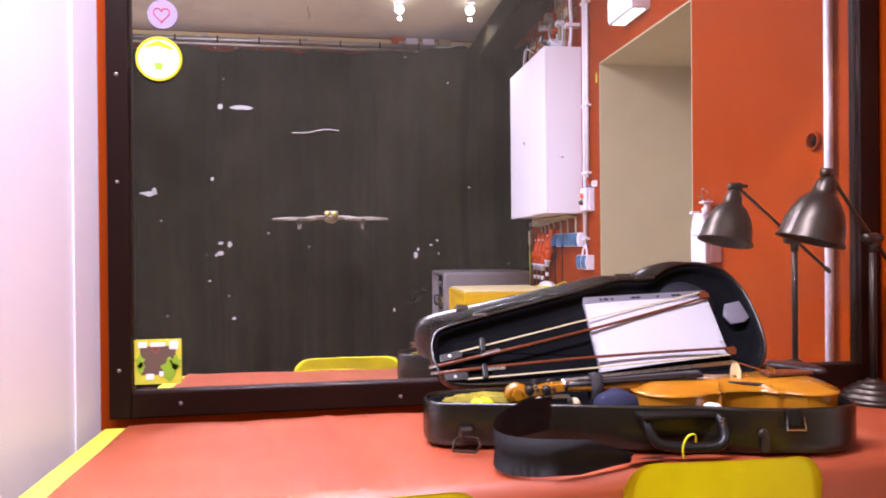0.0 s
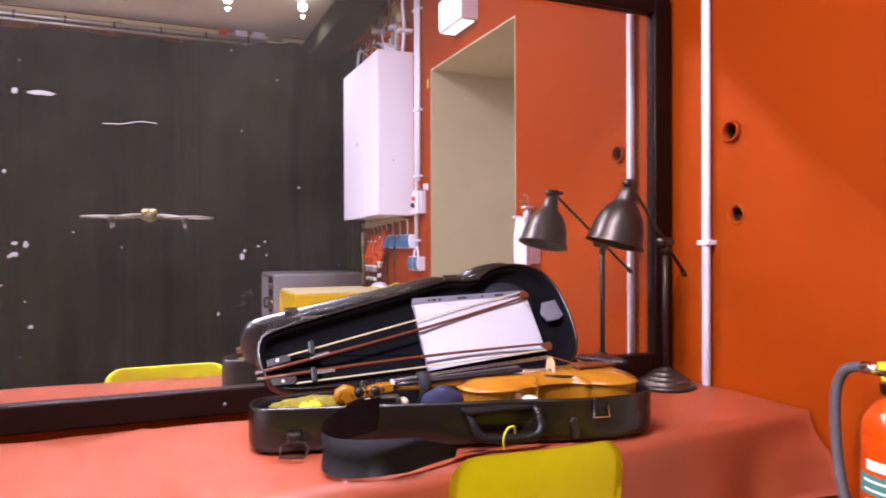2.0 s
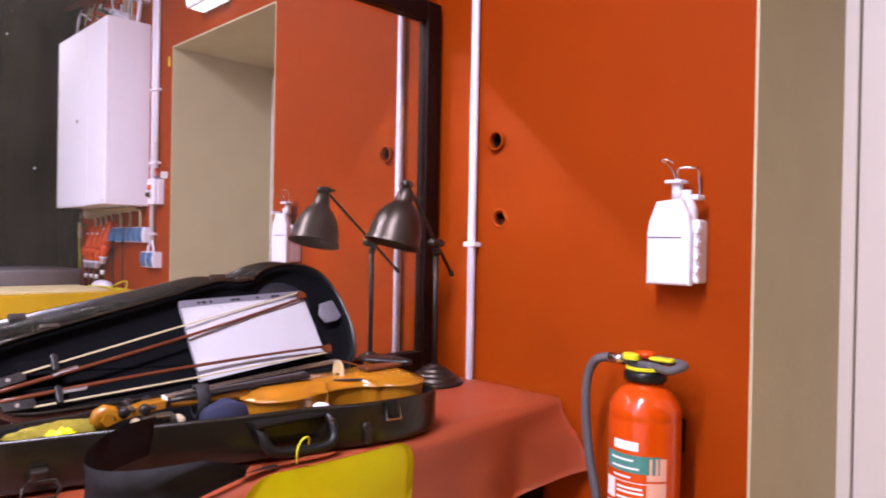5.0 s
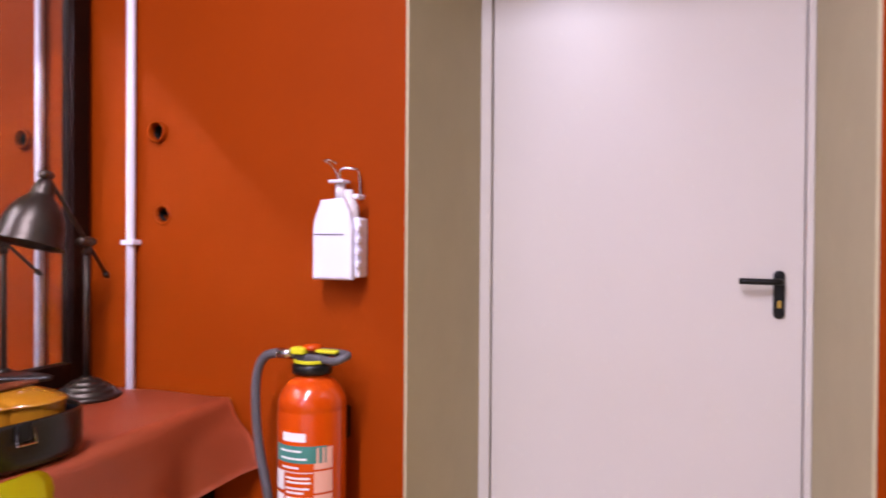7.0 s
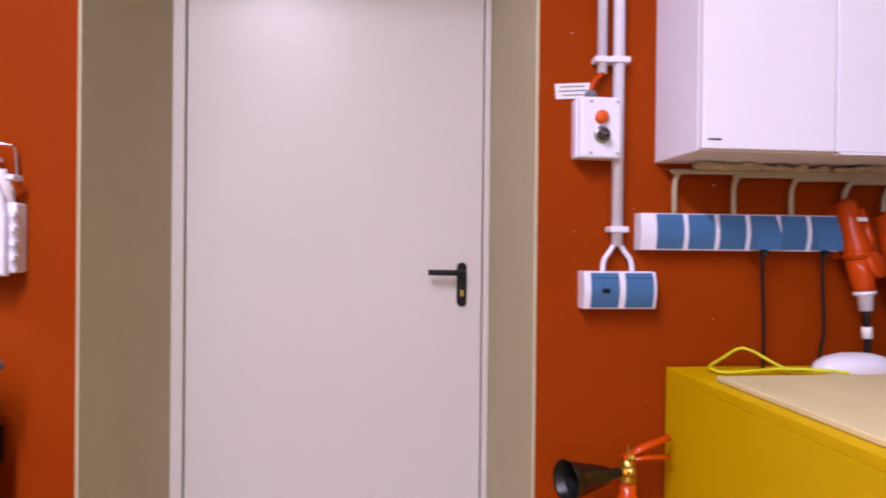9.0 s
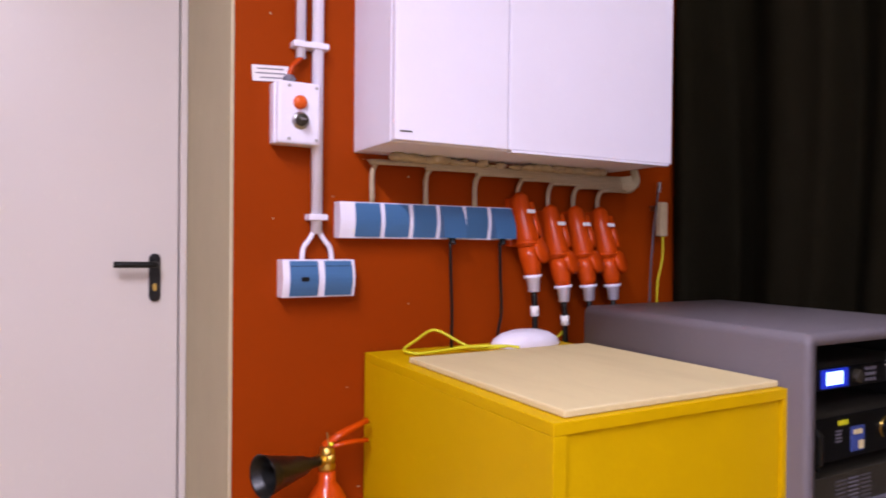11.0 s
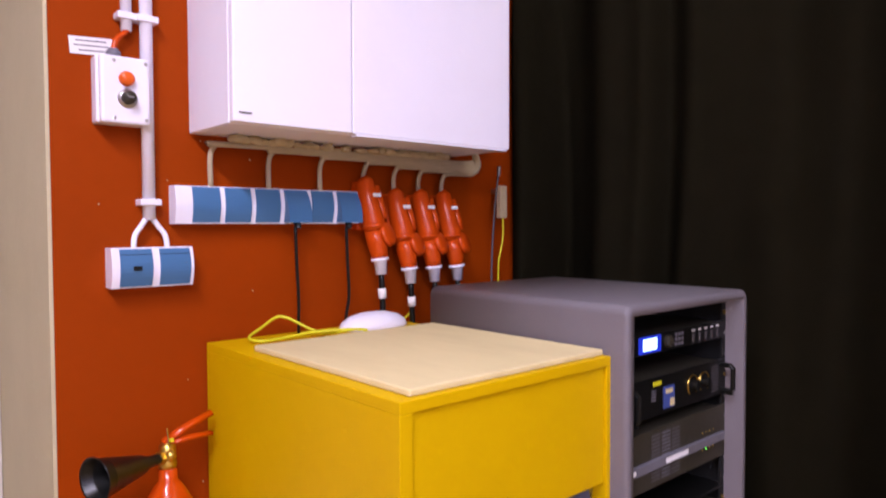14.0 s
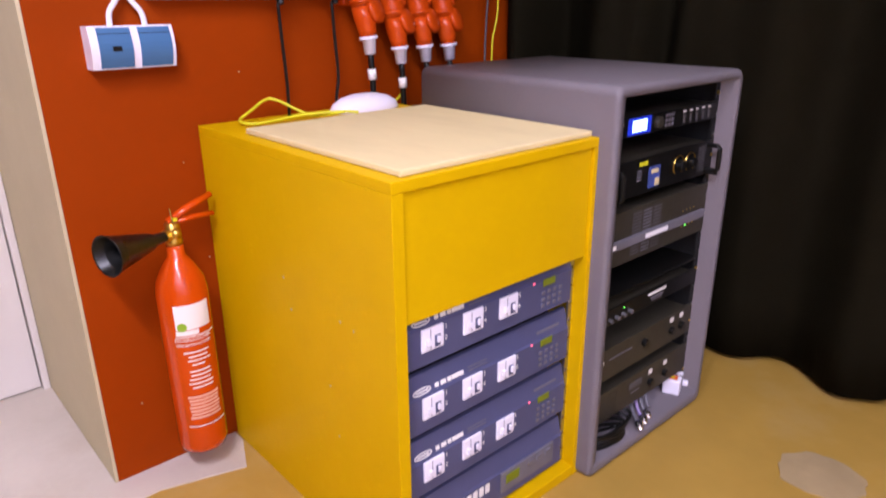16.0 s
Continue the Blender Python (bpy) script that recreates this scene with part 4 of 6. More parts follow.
# ---------------------------------------------------------------- door in the recess
door = thing("door_1", (0.62, -1.53, 0), "closed light grey steel door with a black lever handle", "door", kind="structure")
part("door_leaf", box(0.0, 0.035, -0.475, 0.455, 0.008, 2.085, 0.003), M_DOOR, door, "smooth light grey door leaf")
fr = box(-0.018, 0.035, 0.458, 0.521, 0, 2.14, 0.003)
part("door_jamb", fr, M_DOOR, door)
part("door_jamb", box(-0.018, 0.035, -0.498, -0.478, 0, 2.14, 0.003), M_DOOR, door)
part("door_head", box(-0.018, 0.035, -0.478, 0.458, 2.088, 2.14, 0.003), M_DOOR, door)
part("head_panel", box(-0.004, 0.036, -0.498, 0.514, 2.141, 2.186), M_REVEAL, door)
plate_b = prism(rounded(0.032, 0.142, 0.0155, 6), 0, 0.009, 0.003, m=Matrix.Translation((-0.0, -0.41, 1.013)) @ FACE_W)
hd = part("handle_plate", plate_b, M_BLACK, door, "black oval backplate")
part("lever", tube(spline([(-0.008, -0.41, 1.052), (-0.038, -0.41, 1.052), (-0.048, -0.402, 1.052), (-0.05, -0.38, 1.052), (-0.05, -0.298, 1.053)], 5), 0.0095, 10), M_BLACK, hd, "", True)
part("keyhole", prism(rounded(0.010, 0.022, 0.004), 0.009, 0.0102, m=Matrix.Translation((0, -0.41, 0.985)) @ FACE_W), M_BRASS, hd)

# ---------------------------------------------------------------- fittings on the east wall


def conduit(name, y, z0, z1, r, clips, label):
    o = thing(name, (0, y, z0), label, "pipe")
    part("tube", tube([(-r - 0.006, 0, 0), (-r - 0.006, 0, z1 - z0)], r, 14), M_WHITEPLASTIC, o, "", True)
    for c in clips:
        part("clip", box(-2 * r - 0.010, 0, -r - 0.009, r + 0.009, c - z0 - 0.007, c - z0 + 0.007, 0.002), M_WHITEPLASTIC, o)
    return o


conduit("heating_pipe", -0.172, 0.0, H, 0.0125, (1.153, 2.3, 0.4), "white painted pipe running up the orange wall")
conduit("wall_conduit", -2.222, 1.142, H, 0.0135, (1.180, 1.575, 1.98, 2.6), "white plastic cable conduit clipped to the red wall")
conduit("wall_conduit", -2.182, 1.545, H, 0.0115, (1.575, 1.98, 2.6), "thinner white cable conduit beside the main one")
br = thing("branch_cable", (0, -2.222, 1.142), "two white cables forking from the conduit to the socket", "cable")
for s in (-1, 1):
    part("cable", tube(spline([(-0.02, 0.004 * s, 0.008), (-0.022, 0.018 * s, -0.014), (-0.024, 0.032 * s, -0.034), (-0.026, 0.036 * s, -0.062)], 5), 0.0062, 8), M_WHITEPLASTIC, br, "", True)

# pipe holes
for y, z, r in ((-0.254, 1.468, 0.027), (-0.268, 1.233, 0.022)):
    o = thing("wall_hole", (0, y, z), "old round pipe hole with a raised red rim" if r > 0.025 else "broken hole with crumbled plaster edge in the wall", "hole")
    if r > 0.025:
        part("rim", lathe([(r + 0.003, 0), (r + 0.0035, 0.013), (r, 0.015), (r - 0.002, 0.0145), (r - 0.003, 0.0), (r - 0.003, -0.088)], 28, pose(0, 0, 0, 0, -90, 0)), M_ORANGE, o, "", True)
    else:
        q = lathe([(r + 0.010, 0.0005), (r + 0.003, 0.004), (r - 0.001, 0.001), (r - 0.003, -0.03), (r - 0.004, -0.08)], 22, pose(0, 0, 0, 0, -90, 0))
        for v in q.verts:
            k = 1 + 0.22 * noise.noise(v.co * 45)
            v.co.y *= k
            v.co.z *= k
        part("rim", q, M_ORANGE, o, "crumbled plaster edge")
    # black lining paints the shade deep inside each hole
    part("bore", lathe([(r - 0.0045, -0.006), (r - 0.005, -0.084), (0, -0.085)], 24, pose(0, 0, 0, 0, -90, 0)), M_BLACKMATT, o, "black lining that paints the hole's shade")

chips = bmesh.new()
rc = random.Random(21)
for k in range(46):
    y, z = rc.uniform(-3.2, -2.07), rc.uniform(0.15, 2.0)
    q = rc.choice((0.0012, 0.0018, 0.0026))
    prism([(q * math.cos(a) * rc.uniform(0.5, 1.3), q * math.sin(a) * rc.uniform(0.5, 1.3)) for a in [math.pi * n / 3 for n in range(6)]], 0.0002, 0.0008, bm=chips, m=Matrix.Translation((0, y, z)) @ FACE_W)
solo("paint_chips", chips, M_BEIGE, "small pale chips in the red wall paint", "chips", "stuff")

# soap dispenser
ds = thing("soap_dispenser", (0, -0.845, 1.065), "white wall soap dispenser with chrome lever arm", "dispenser")
part("back_box", box(-0.050, 0, -0.062, 0.060, 0.005, 0.155, 0.006), M_WHITEPLASTIC, ds)
ol = [(-0.050, 0.0), (0.058, 0.0), (0.058, 0.125), (0.054, 0.15), (0.036, 0.198), (-0.026, 0.204), (-0.044, 0.165), (-0.050, 0.125)]
cover = prism([(-y, z) for y, z in ol][::-1], 0.046, 0.074, 0.008, 3, m=FACE_W)
part("cover", cover, M_WHITEPLASTIC, ds, "white plastic cover")
part("seam", box(-0.0755, -0.0735, -0.030, 0.052, 0.111, 0.114), M_GREYCLOTH, ds)
part("bottle", lathe([(0, 0.01), (0.026, 0.01), (0.027, 0.18), (0.018, 0.20), (0.011, 0.205), (0.011, 0.226), (0, 0.226)], 18, Matrix.Translation((-0.028, -0.02, 0))), M_CLEARISH, ds, "milky plastic bottle", True)
part("pump", tube([(-0.03, 0.002, 0.20), (-0.03, 0.002, 0.243)], 0.013, 12), M_CLEARISH, ds, "", True)
part("pump_head", box(-0.055, -0.015, -0.018, 0.024, 0.242, 0.250, 0.003), M_WHITEPLASTIC, ds)
for k in range(4):
    part("rib", box(-0.066, -0.040, -0.066, -0.055, 0.03 + 0.030 * k, 0.046 + 0.030 * k, 0.004), M_WHITEPLASTIC, ds)
part("lever_arm", tube(spline([(-0.01, -0.045, 0.20), (-0.02, -0.045, 0.27), (-0.04, -0.044, 0.276), (-0.05, -0.01, 0.276), (-0.045, -0.005, 0.25)], 5), 0.0028, 6), M_STEEL, ds, "thin chrome lever", True)
part("lever_wire", tube(spline([(-0.03, 0.006, 0.252), (-0.034, 0.016, 0.276), (-0.045, 0.026, 0.292), (-0.060, 0.034, 0.297), (-0.064, 0.016, 0.297), (-0.050, 0.002, 0.290)], 5), 0.0022, 6), M_STEEL, ds, "", True)
part("hinge_tab", box(-0.07, -0.03, -0.066, -0.048, 0.200, 0.212, 0.003), M_WHITEPLASTIC, ds)

# ---------------------------------------------------------------- fire extinguishers
fx = thing("fire_extinguisher", (-0.112, -0.812, 0.30), "large red fire extinguisher with grey hose on the wall", "extinguisher")
R = 0.083
part("cylinder", lathe([(0, 0.0), (0.065, 0.0), (R - 0.004, 0.012), (R, 0.03), (R, 0.455), (R - 0.001, 0.460), (R + 0.0005, 0.464), (R - 0.002, 0.485), (R - 0.012, 0.505), (0.055, 0.524), (0.042, 0.530), (0.040, 0.545), (0, 0.545)], 40), M_EXTRED, fx, "glossy red cylinder", True)
part("neck_ring", lathe([(0.0, 0.540), (0.046, 0.540), (0.049, 0.546), (0.049, 0.560), (0.044, 0.566), (0.0, 0.566)], 28), M_BLACK, fx, "black neck ring", True)
hdp = part("valve_head", prism(rounded(0.085, 0.05, 0.02), 0.566, 0.588, 0.005, m=pose(0, 0, 0, 0, 0, 75)), M_HOSE, fx, "grey plastic head", True)
part("carry_grip", tube(spline([(-0.01, -0.02, 0.578), (-0.03, -0.070, 0.576), (-0.022, -0.092, 0.584), (0.0, -0.094, 0.588), (0.010, -0.06, 0.590), (0.0, -0.02, 0.592)], 5), 0.010, 8), M_HOSE, hdp, "", True)
part("lever", prism(rounded(0.06, 0.026, 0.01), 0.592, 0.600, 0.003, m=pose(-0.01, -0.045, 0, 0, 0, 85)), M_ACID, hdp, "acid yellow press lever")
part("yellow_collar", lathe([(0.042, 0.566), (0.045, 0.568), (0.045, 0.574), (0.042, 0.575)], 20), M_ACID, hdp)
part("red_button", lathe([(0, 0.612), (0.018, 0.611), (0.024, 0.606), (0.024, 0.598), (0, 0.598)], 18), M_EXTRED, hdp, "", True)
part("yellow_tab", prism(rounded(0.03, 0.04, 0.01), 0.588, 0.604, 0.003, m=pose(-0.02, 0.025, 0, 0, 0, 0)), M_ACID, hdp)
hose = part("hose", tube(spline([(0.0, 0.03, 0.582), (-0.005, 0.085, 0.585), (0.0, 0.135, 0.570), (0.004, 0.160, 0.52), (0.004, 0.162, 0.43), (0.004, 0.150, 0.33), (0.002, 0.128, 0.24), (0.0, 0.112, 0.14)], 7), 0.0115, 10), M_HOSE, fx, "grey rubber hose", True)
part("hose_ferrule", tube([(-0.003, 0.05, 0.584), (-0.005, 0.092, 0.584)], 0.0135, 10), M_STEEL, hose, "", True)
part("nozzle", tube([(0.0, 0.113, 0.15), (0.0, 0.106, 0.06)], [0.014, 0.010], 10), M_BLACK, hose, "", True)
part("wall_bracket", box(0.078, 0.1115, -0.05, 0.05, 0.36, 0.44, 0.003), M_BLACK, fx)
# printing on the cylinder: nothing on it is legible
for w, h, a, z, mt in ((0.062, 0.020, 178, 0.404, M_LABELWHITE), (0.135, 0.040, 186, 0.364, M_TEAL), (0.030, 0.045, 149, 0.300, M_LABELWHITE), (0.030, 0.045, 149, 0.245, M_LABELWHITE), (0.030, 0.045, 149, 0.19, M_LABELWHITE)):
    part("label", bend(plate(w, h), R + 0.0006, radians(a), z), mt, fx)
r2 = random.Random(11)
for k, (w, a, z) in enumerate(((0.058, 172, 0.372), (0.070, 177, 0.354), (0.045, 172, 0.333), (0.09, 180, 0.322), (0.06, 185, 0.309), (0.062, 186, 0.299), (0.06, 184, 0.285), (0.045, 180, 0.275), (0.07, 188, 0.262), (0.07, 188, 0.25), (0.05, 182, 0.238), (0.045, 180, 0.229), (0.07, 188, 0.215), (0.06, 185, 0.205), (0.07, 188, 0.19))):
    part("print_line", bend(plate(w, 0.0042 if k != 3 else 0.0014), R + (0.0014 if k < 2 else 0.0006), radians(a), z), M_LABELWHITE, fx)
for k in range(4):
    part("label", bend(plate(0.045, 0.05), R + 0.0004, radians(228), 0.355 - 0.055 * k), M_PINK, fx)

cx = thing("fire_extinguisher", (-0.078, -2.232, 0.07), "slim red fire extinguisher with black horn on the wall", "extinguisher")
r = 0.0595
part("cylinder", lathe([(0, 0.0), (0.045, 0.0), (r - 0.003, 0.006), (r, 0.02), (r, 0.425), (r - 0.006, 0.455), (r - 0.020, 0.482), (0.028, 0.500), (0.020, 0.510), (0.019, 0.535), (0, 0.535)], 36), M_EXTRED, cx, "glossy red cylinder", True)
vb = part("valve", lathe([(0, 0.535), (0.018, 0.535), (0.020, 0.545), (0.016, 0.555), (0.018, 0.565), (0.017, 0.585), (0.008, 0.592), (0, 0.592)], 14), M_BRASS, cx, "brass valve", True)
part("gauge_cap", lathe([(0, 0.012), (0.010, 0.010), (0.012, 0)], 12, Matrix.Translation((-0.018, 0, 0.566)) @ pose(0, 0, 0, 0, -90, 0)), M_BRASS, vb, "", True)
part("safety_pin", tube([(-0.012, 0.0, 0.585), (-0.012, 0.004, 0.625)], 0.0016, 6), M_STEEL, vb)
part("seal", lathe([(0, 0.004), (0.005, 0.003), (0.005, -0.003), (0, -0.004)], 10, Matrix.Translation((-0.016, -0.004, 0.598))), M_ACID, vb)
part("lower_lever", tube([(0.0, 0.005, 0.588), (0.0, -0.05, 0.592), (0.005, -0.10, 0.590)], 0.010, 8, flat=0.6), M_EXTRED, cx, "red lever", True)
part("upper_lever", tube([(0.0, 0.01, 0.592), (0.0, -0.035, 0.614), (0.005, -0.10, 0.636)], [0.010, 0.013, 0.011], 8, flat=0.7), M_EXTRED, cx, "red lever", True)
hd2 = Vector((-0.35, 0.93, 0.02)).normalized()
tip = Vector((-0.01, 0.02, 0.562))
hn = part("horn", lathe([(0.011, 0.0), (0.013, 0.03), (0.02, 0.045), (0.043, 0.150), (0.046, 0.152), (0.044, 0.148), (0.030, 0.10), (0.012, 0.05), (0, 0.045)], 24, Matrix.Translation(tip) @ hd2.to_track_quat("Z", "Y").to_matrix().to_4x4()), M_BLACK, cx, "black discharge horn", True)
part("horn_nut", lathe([(0, -0.012), (0.014, -0.012), (0.015, 0.004), (0, 0.004)], 6, Matrix.Translation(tip) @ hd2.to_track_quat("Z", "Y").to_matrix().to_4x4()), M_BRASS, hn)
part("wall_bracket", box(0.056, 0.0775, -0.04, 0.04, 0.25, 0.30, 0.003), M_BLACK, cx)
part("paper_label", bend(plate(0.085, 0.062, nx=14), r + 0.0006, radians(177), 0.375), M_LABELWHITE, cx)
part("green_dot", bend(prism([(0.011 * math.cos(a), 0.011 * math.sin(a)) for a in [math.pi * k / 7 for k in range(14)]], 0.0008, 0.0012), r + 0.0006, radians(150), 0.352), M_GREEN, cx)
part("label", bend(plate(0.052, 0.012), r + 0.0007, radians(160), 0.336), M_LABELWHITE, cx)
tx = bend(text_bm("FEUERLÖSCHER", 0.0125), r + 0.0008, radians(172), 0.318)
part("lettering", tx, M_LABELWHITE, cx)
tx = bend(text_bm("FIRE EXTINGUISHER", 0.0095), r + 0.0008, radians(172), 0.305)
part("lettering", tx, M_LABELWHITE, cx)
for k in range(9):
    part("print_line", bend(plate((0.06, 0.045, 0.055, 0.03, 0.05, 0.05, 0.05, 0.06, 0.05)[k], 0.0032), r + 0.0006, radians(174 + (k % 3) * 2), 0.285 - 0.011 * k - (0.006 if k > 3 else 0)), M_LABELWHITE, cx)
for k in range(7):
    part("print_line", bend(plate(0.078 - 0.004 * (k % 3), 0.0062), r + 0.0006, radians(177), 0.165 - 0.0095 * k), M_PINK, cx)
for z in (0.084, 0.326):
    part("rule_line", bend(plate(0.098, 0.0022, nx=14), r + 0.0006, radians(180), z), M_LABELWHITE, cx)

# ---------------------------------------------------------------- switch box and its notice
sw = thing("key_switch_box", (0, -2.165, 1.343), "grey-white key switch box with an orange button", "switch box")
part("housing", box(-0.036, 0, -0.050, 0.050, 0, 0.138, 0.004), M_WHITEPLASTIC, sw)
face = part("face_plate", box(-0.056, -0.036, -0.052, 0.046, -0.001, 0.139, 0.006), M_WHITEPLASTIC, sw)
part("button", lathe([(0, 0.014), (0.012, 0.013), (0.0155, 0.008), (0.0155, 0)], 20, Matrix.Translation((-0.056, -0.004, 0.092)) @ pose(0, 0, 0, 0, -90, 0)), M_ORANGEBTN, face, "orange push button", True)
part("key_ring", lathe([(0, 0.004), (0.019, 0.004), (0.020, 0)], 20, Matrix.Translation((-0.056, -0.006, 0.052)) @ pose(0, 0, 0, 0, -90, 0)), M_DULLSTEEL, face, "", True)
part("key_barrel", lathe([(0, 0.018), (0.012, 0.017), (0.014, 0.004), (0.014, 0)], 18, Matrix.Translation((-0.060, -0.006, 0.052)) @ pose(0, 0, 0, 0, -90, 0)), M_DARKGREY, face, "", True)
part("key_slot", box(-0.0795, -0.0775, -0.012, 0.0, 0.050, 0.054), M_STEEL, face)
for y in (-0.043, 0.020):
    for z in (0.010, 0.128):
        part("screw", lathe([(0, 0.002), (0.004, 0.001), (0.004, 0)], 8, Matrix.Translation((-0.056, y, z)) @ pose(0, 0, 0, 0, -90, 0)), M_DULLSTEEL, face)
part("gland", lathe([(0, 0.0), (0.015, 0.0), (0.015, 0.012), (0.009, 0.020), (0, 0.020)], 14, Matrix.Translation((-0.026, 0.012, 0.138))), M_GREYCLOTH, sw, "", True)
part("gland_cable", tube(spline([(-0.026, 0.012, 0.155), (-0.024, 0.004, 0.180), (-0.022, -0.012, 0.196), (-0.02, -0.018, 0.204)], 5), 0.006, 8), M_REDPLUG, sw, "orange-red cable", True)
nt_ = thing("notice_label", pose(-0.001, -2.117, 1.505, 0, 0, 0) @ pose(0, 0, 0, -4, 0, 0), "small white notice with three printed lines above the switch", "notice")
part("card", prism(rounded(0.084, 0.036, 0.001), 0, 0.002, m=FACE_W), M_LABELWHITE, nt_)
for k, w in enumerate((0.060, 0.068, 0.050)):
    part("print_line", prism(rounded(w, 0.0026, 0.001), 0.002, 0.0025, m=Matrix.Translation((0, 0, 0.010 - 0.010 * k)) @ FACE_W), M_GREYCLOTH, nt_)

# ---------------------------------------------------------------- sockets


def curved_block(y0, y1, z0, z1, deep, bulge, bm=None):
    """A block on the wall with a gently bowed front."""
    h = z1 - z0
    prof = [(0, z0)] + [(-deep - bulge * math.sin(math.pi * t), z0 + h * t) for t in [k / 8 for k in range(9)]] + [(0, z1)]
    b = bmesh.new()
    a = [b.verts.new((x, y0, z)) for x, z in prof]
    c = [b.verts.new((x, y1, z)) for x, z in prof]
    n = len(prof)
    for i in range(n):
        b.faces.new((a[i], a[(i + 1) % n], c[(i + 1) % n], c[i]))
    b.faces.new(a)
    b.faces.new(c)
    return join(bm, b)


so = thing("double_socket", (0, -2.222, 0.996), "white double wall socket with steel-blue covers", "socket")
part("housing", curved_block(-0.086, 0.086, 0, 0.086, 0.040, 0.010), M_WHITEPLASTIC, so)
for y0, y1 in ((0.004, 0.070), (-0.078, -0.012)):
    cv = part("cover", curved_block(y0, y1, 0.003, 0.083, 0.043, 0.011), M_BLUE, so, "blue hinged cover")
    part("hinge_line", box(-0.0480, -0.0455, y0, y1, 0.0705, 0.072), M_BLACKMATT, cv)
part("window", prism(rounded(0.018, 0.010, 0.002), 0.0530, 0.0550, m=Matrix.Translation((0, 0.036, 0.042)) @ FACE_W), M_BLACK, so)

st = thing("socket_strip", (0, -2.515, 1.133), "white six-way wall socket strip with steel-blue covers", "socket strip")
part("housing", curved_block(-0.248, 0.243, 0, 0.086, 0.036, 0.008), M_WHITEPLASTIC, st)
for k in range(6):
    y1 = 0.205 - 0.0765 * k
    y0 = y1 - 0.064
    b = curved_block(y0, y1, 0.003, 0.084, 0.039, 0.009)
    if k in (3, 5):  # flaps lifted by the plugs below them
        for v in b.verts:
            v.co.x -= 0.028 * (0.086 - v.co.z) / 0.086 if v.co.x < -0.01 else 0
    part("cover", b, M_BLUE, st, "blue hinged cover held open by a plug" if k in (3, 5) else "blue hinged cover")
    if k in (3, 5):
        part("plug", tube([(-0.045, (y0 + y1) / 2, 0.006), (-0.050, (y0 + y1) / 2, -0.012)], 0.009, 8), M_BLACK, st)
for k, y in ((0, -2.564), (1, -2.715)):
    o = thing("power_cable", (0, y, 0.88), "thin black power cable hanging from the socket strip", "cable", "hanging cables")
    part("lead", tube(spline([(-0.050, 0.0, 0.245), (-0.048, -0.004, 0.16), (-0.045, -0.010, 0.06), (-0.040, -0.012 + 0.01 * k, -0.03), (-0.03, -0.02, -0.3)], 6), 0.0042, 8), M_BLACK, o, "", True)


def red_plug(y, z, label):
    o = thing("industrial_plug", (0, y, z), label, "plug", "red plugs under the cabinet")
    part("socket_body", tube([(-0.030, 0.010, 0.118), (-0.036, 0.008, 0.110), (-0.046, 0.003, 0.06), (-0.060, -0.004, 0.0), (-0.064, -0.006, -0.02)], [0.018, 0.026, 0.0285, 0.031, 0.030], 18), M_REDPLUG, o, "red wall socket body", True)
    part("mount", box(-0.030, 0, -0.026, 0.030, -0.02, 0.112, 0.004), M_REDPLUG, o)
    part("key_ridge", tube([(-0.050, -0.020, 0.100), (-0.066, -0.028, 0.035), (-0.070, -0.030, 0.01)], [0.010, 0.012, 0.012], 8), M_REDPLUG, o, "", True)
    part("rim_ring", lathe([(0.030, -0.004), (0.034, -0.003), (0.034, 0.004), (0.030, 0.005)], 22, Matrix.Translation((-0.063, -0.005, -0.014)) @ pose(0, 0, 0, 4, 12, 0)), M_REDPLUG, o, "", True)
    part("flap_lid", lathe([(0, 0.010), (0.028, 0.009), (0.034, 0.004), (0.034, -0.006), (0, -0.006)], 22, Matrix.Translation((-0.085, -0.034, -0.030)) @ pose(0, 0, 0, 0, -70, 25)), M_REDPLUG, o, "round red hinged lid", True)
    part("plug_body", tube([(-0.064, -0.006, -0.02), (-0.067, -0.010, -0.05), (-0.070, -0.014, -0.08), (-0.071, -0.016, -0.095)], [0.030, 0.029, 0.024, 0.023], 16), M_REDPLUG, o, "red cable plug", True)
    part("collar", tube([(-0.071, -0.016, -0.095), (-0.0715, -0.0165, -0.102), (-0.072, -0.017, -0.104), (-0.073, -0.019, -0.140)], [0.025, 0.025, 0.018, 0.015], 14), M_WHITEPLASTIC, o, "white collar", True)
    part("tag", prism(rounded(0.026, 0.010, 0.002), 0, 0.0015, m=Matrix.Translation((-0.0745, -0.005, 0.075)) @ pose(0, 0, 0, 0, 12, 0) @ FACE_W), M_LABELWHITE, o)
    part("cable", tube(spline([(-0.073, -0.019, -0.14), (-0.074, -0.022, -0.20), (-0.07, -0.026, -0.30), (-0.05, -0.03, -0.5)], 4), 0.008, 8), M_BLACK, o, "", True)
    part("sleeve", tube([(-0.0735, -0.0205, -0.178), (-0.0738, -0.0225, -0.205)], 0.0115, 10), M_LABELWHITE, o, "", True)


red_plug(-2.792, 1.135, "red industrial plug in its wall socket, hung a little higher")
for y in (-2.895, -2.985, -3.075):
    red_plug(y, 1.105, "red industrial plug in its wall socket under the cabinet")

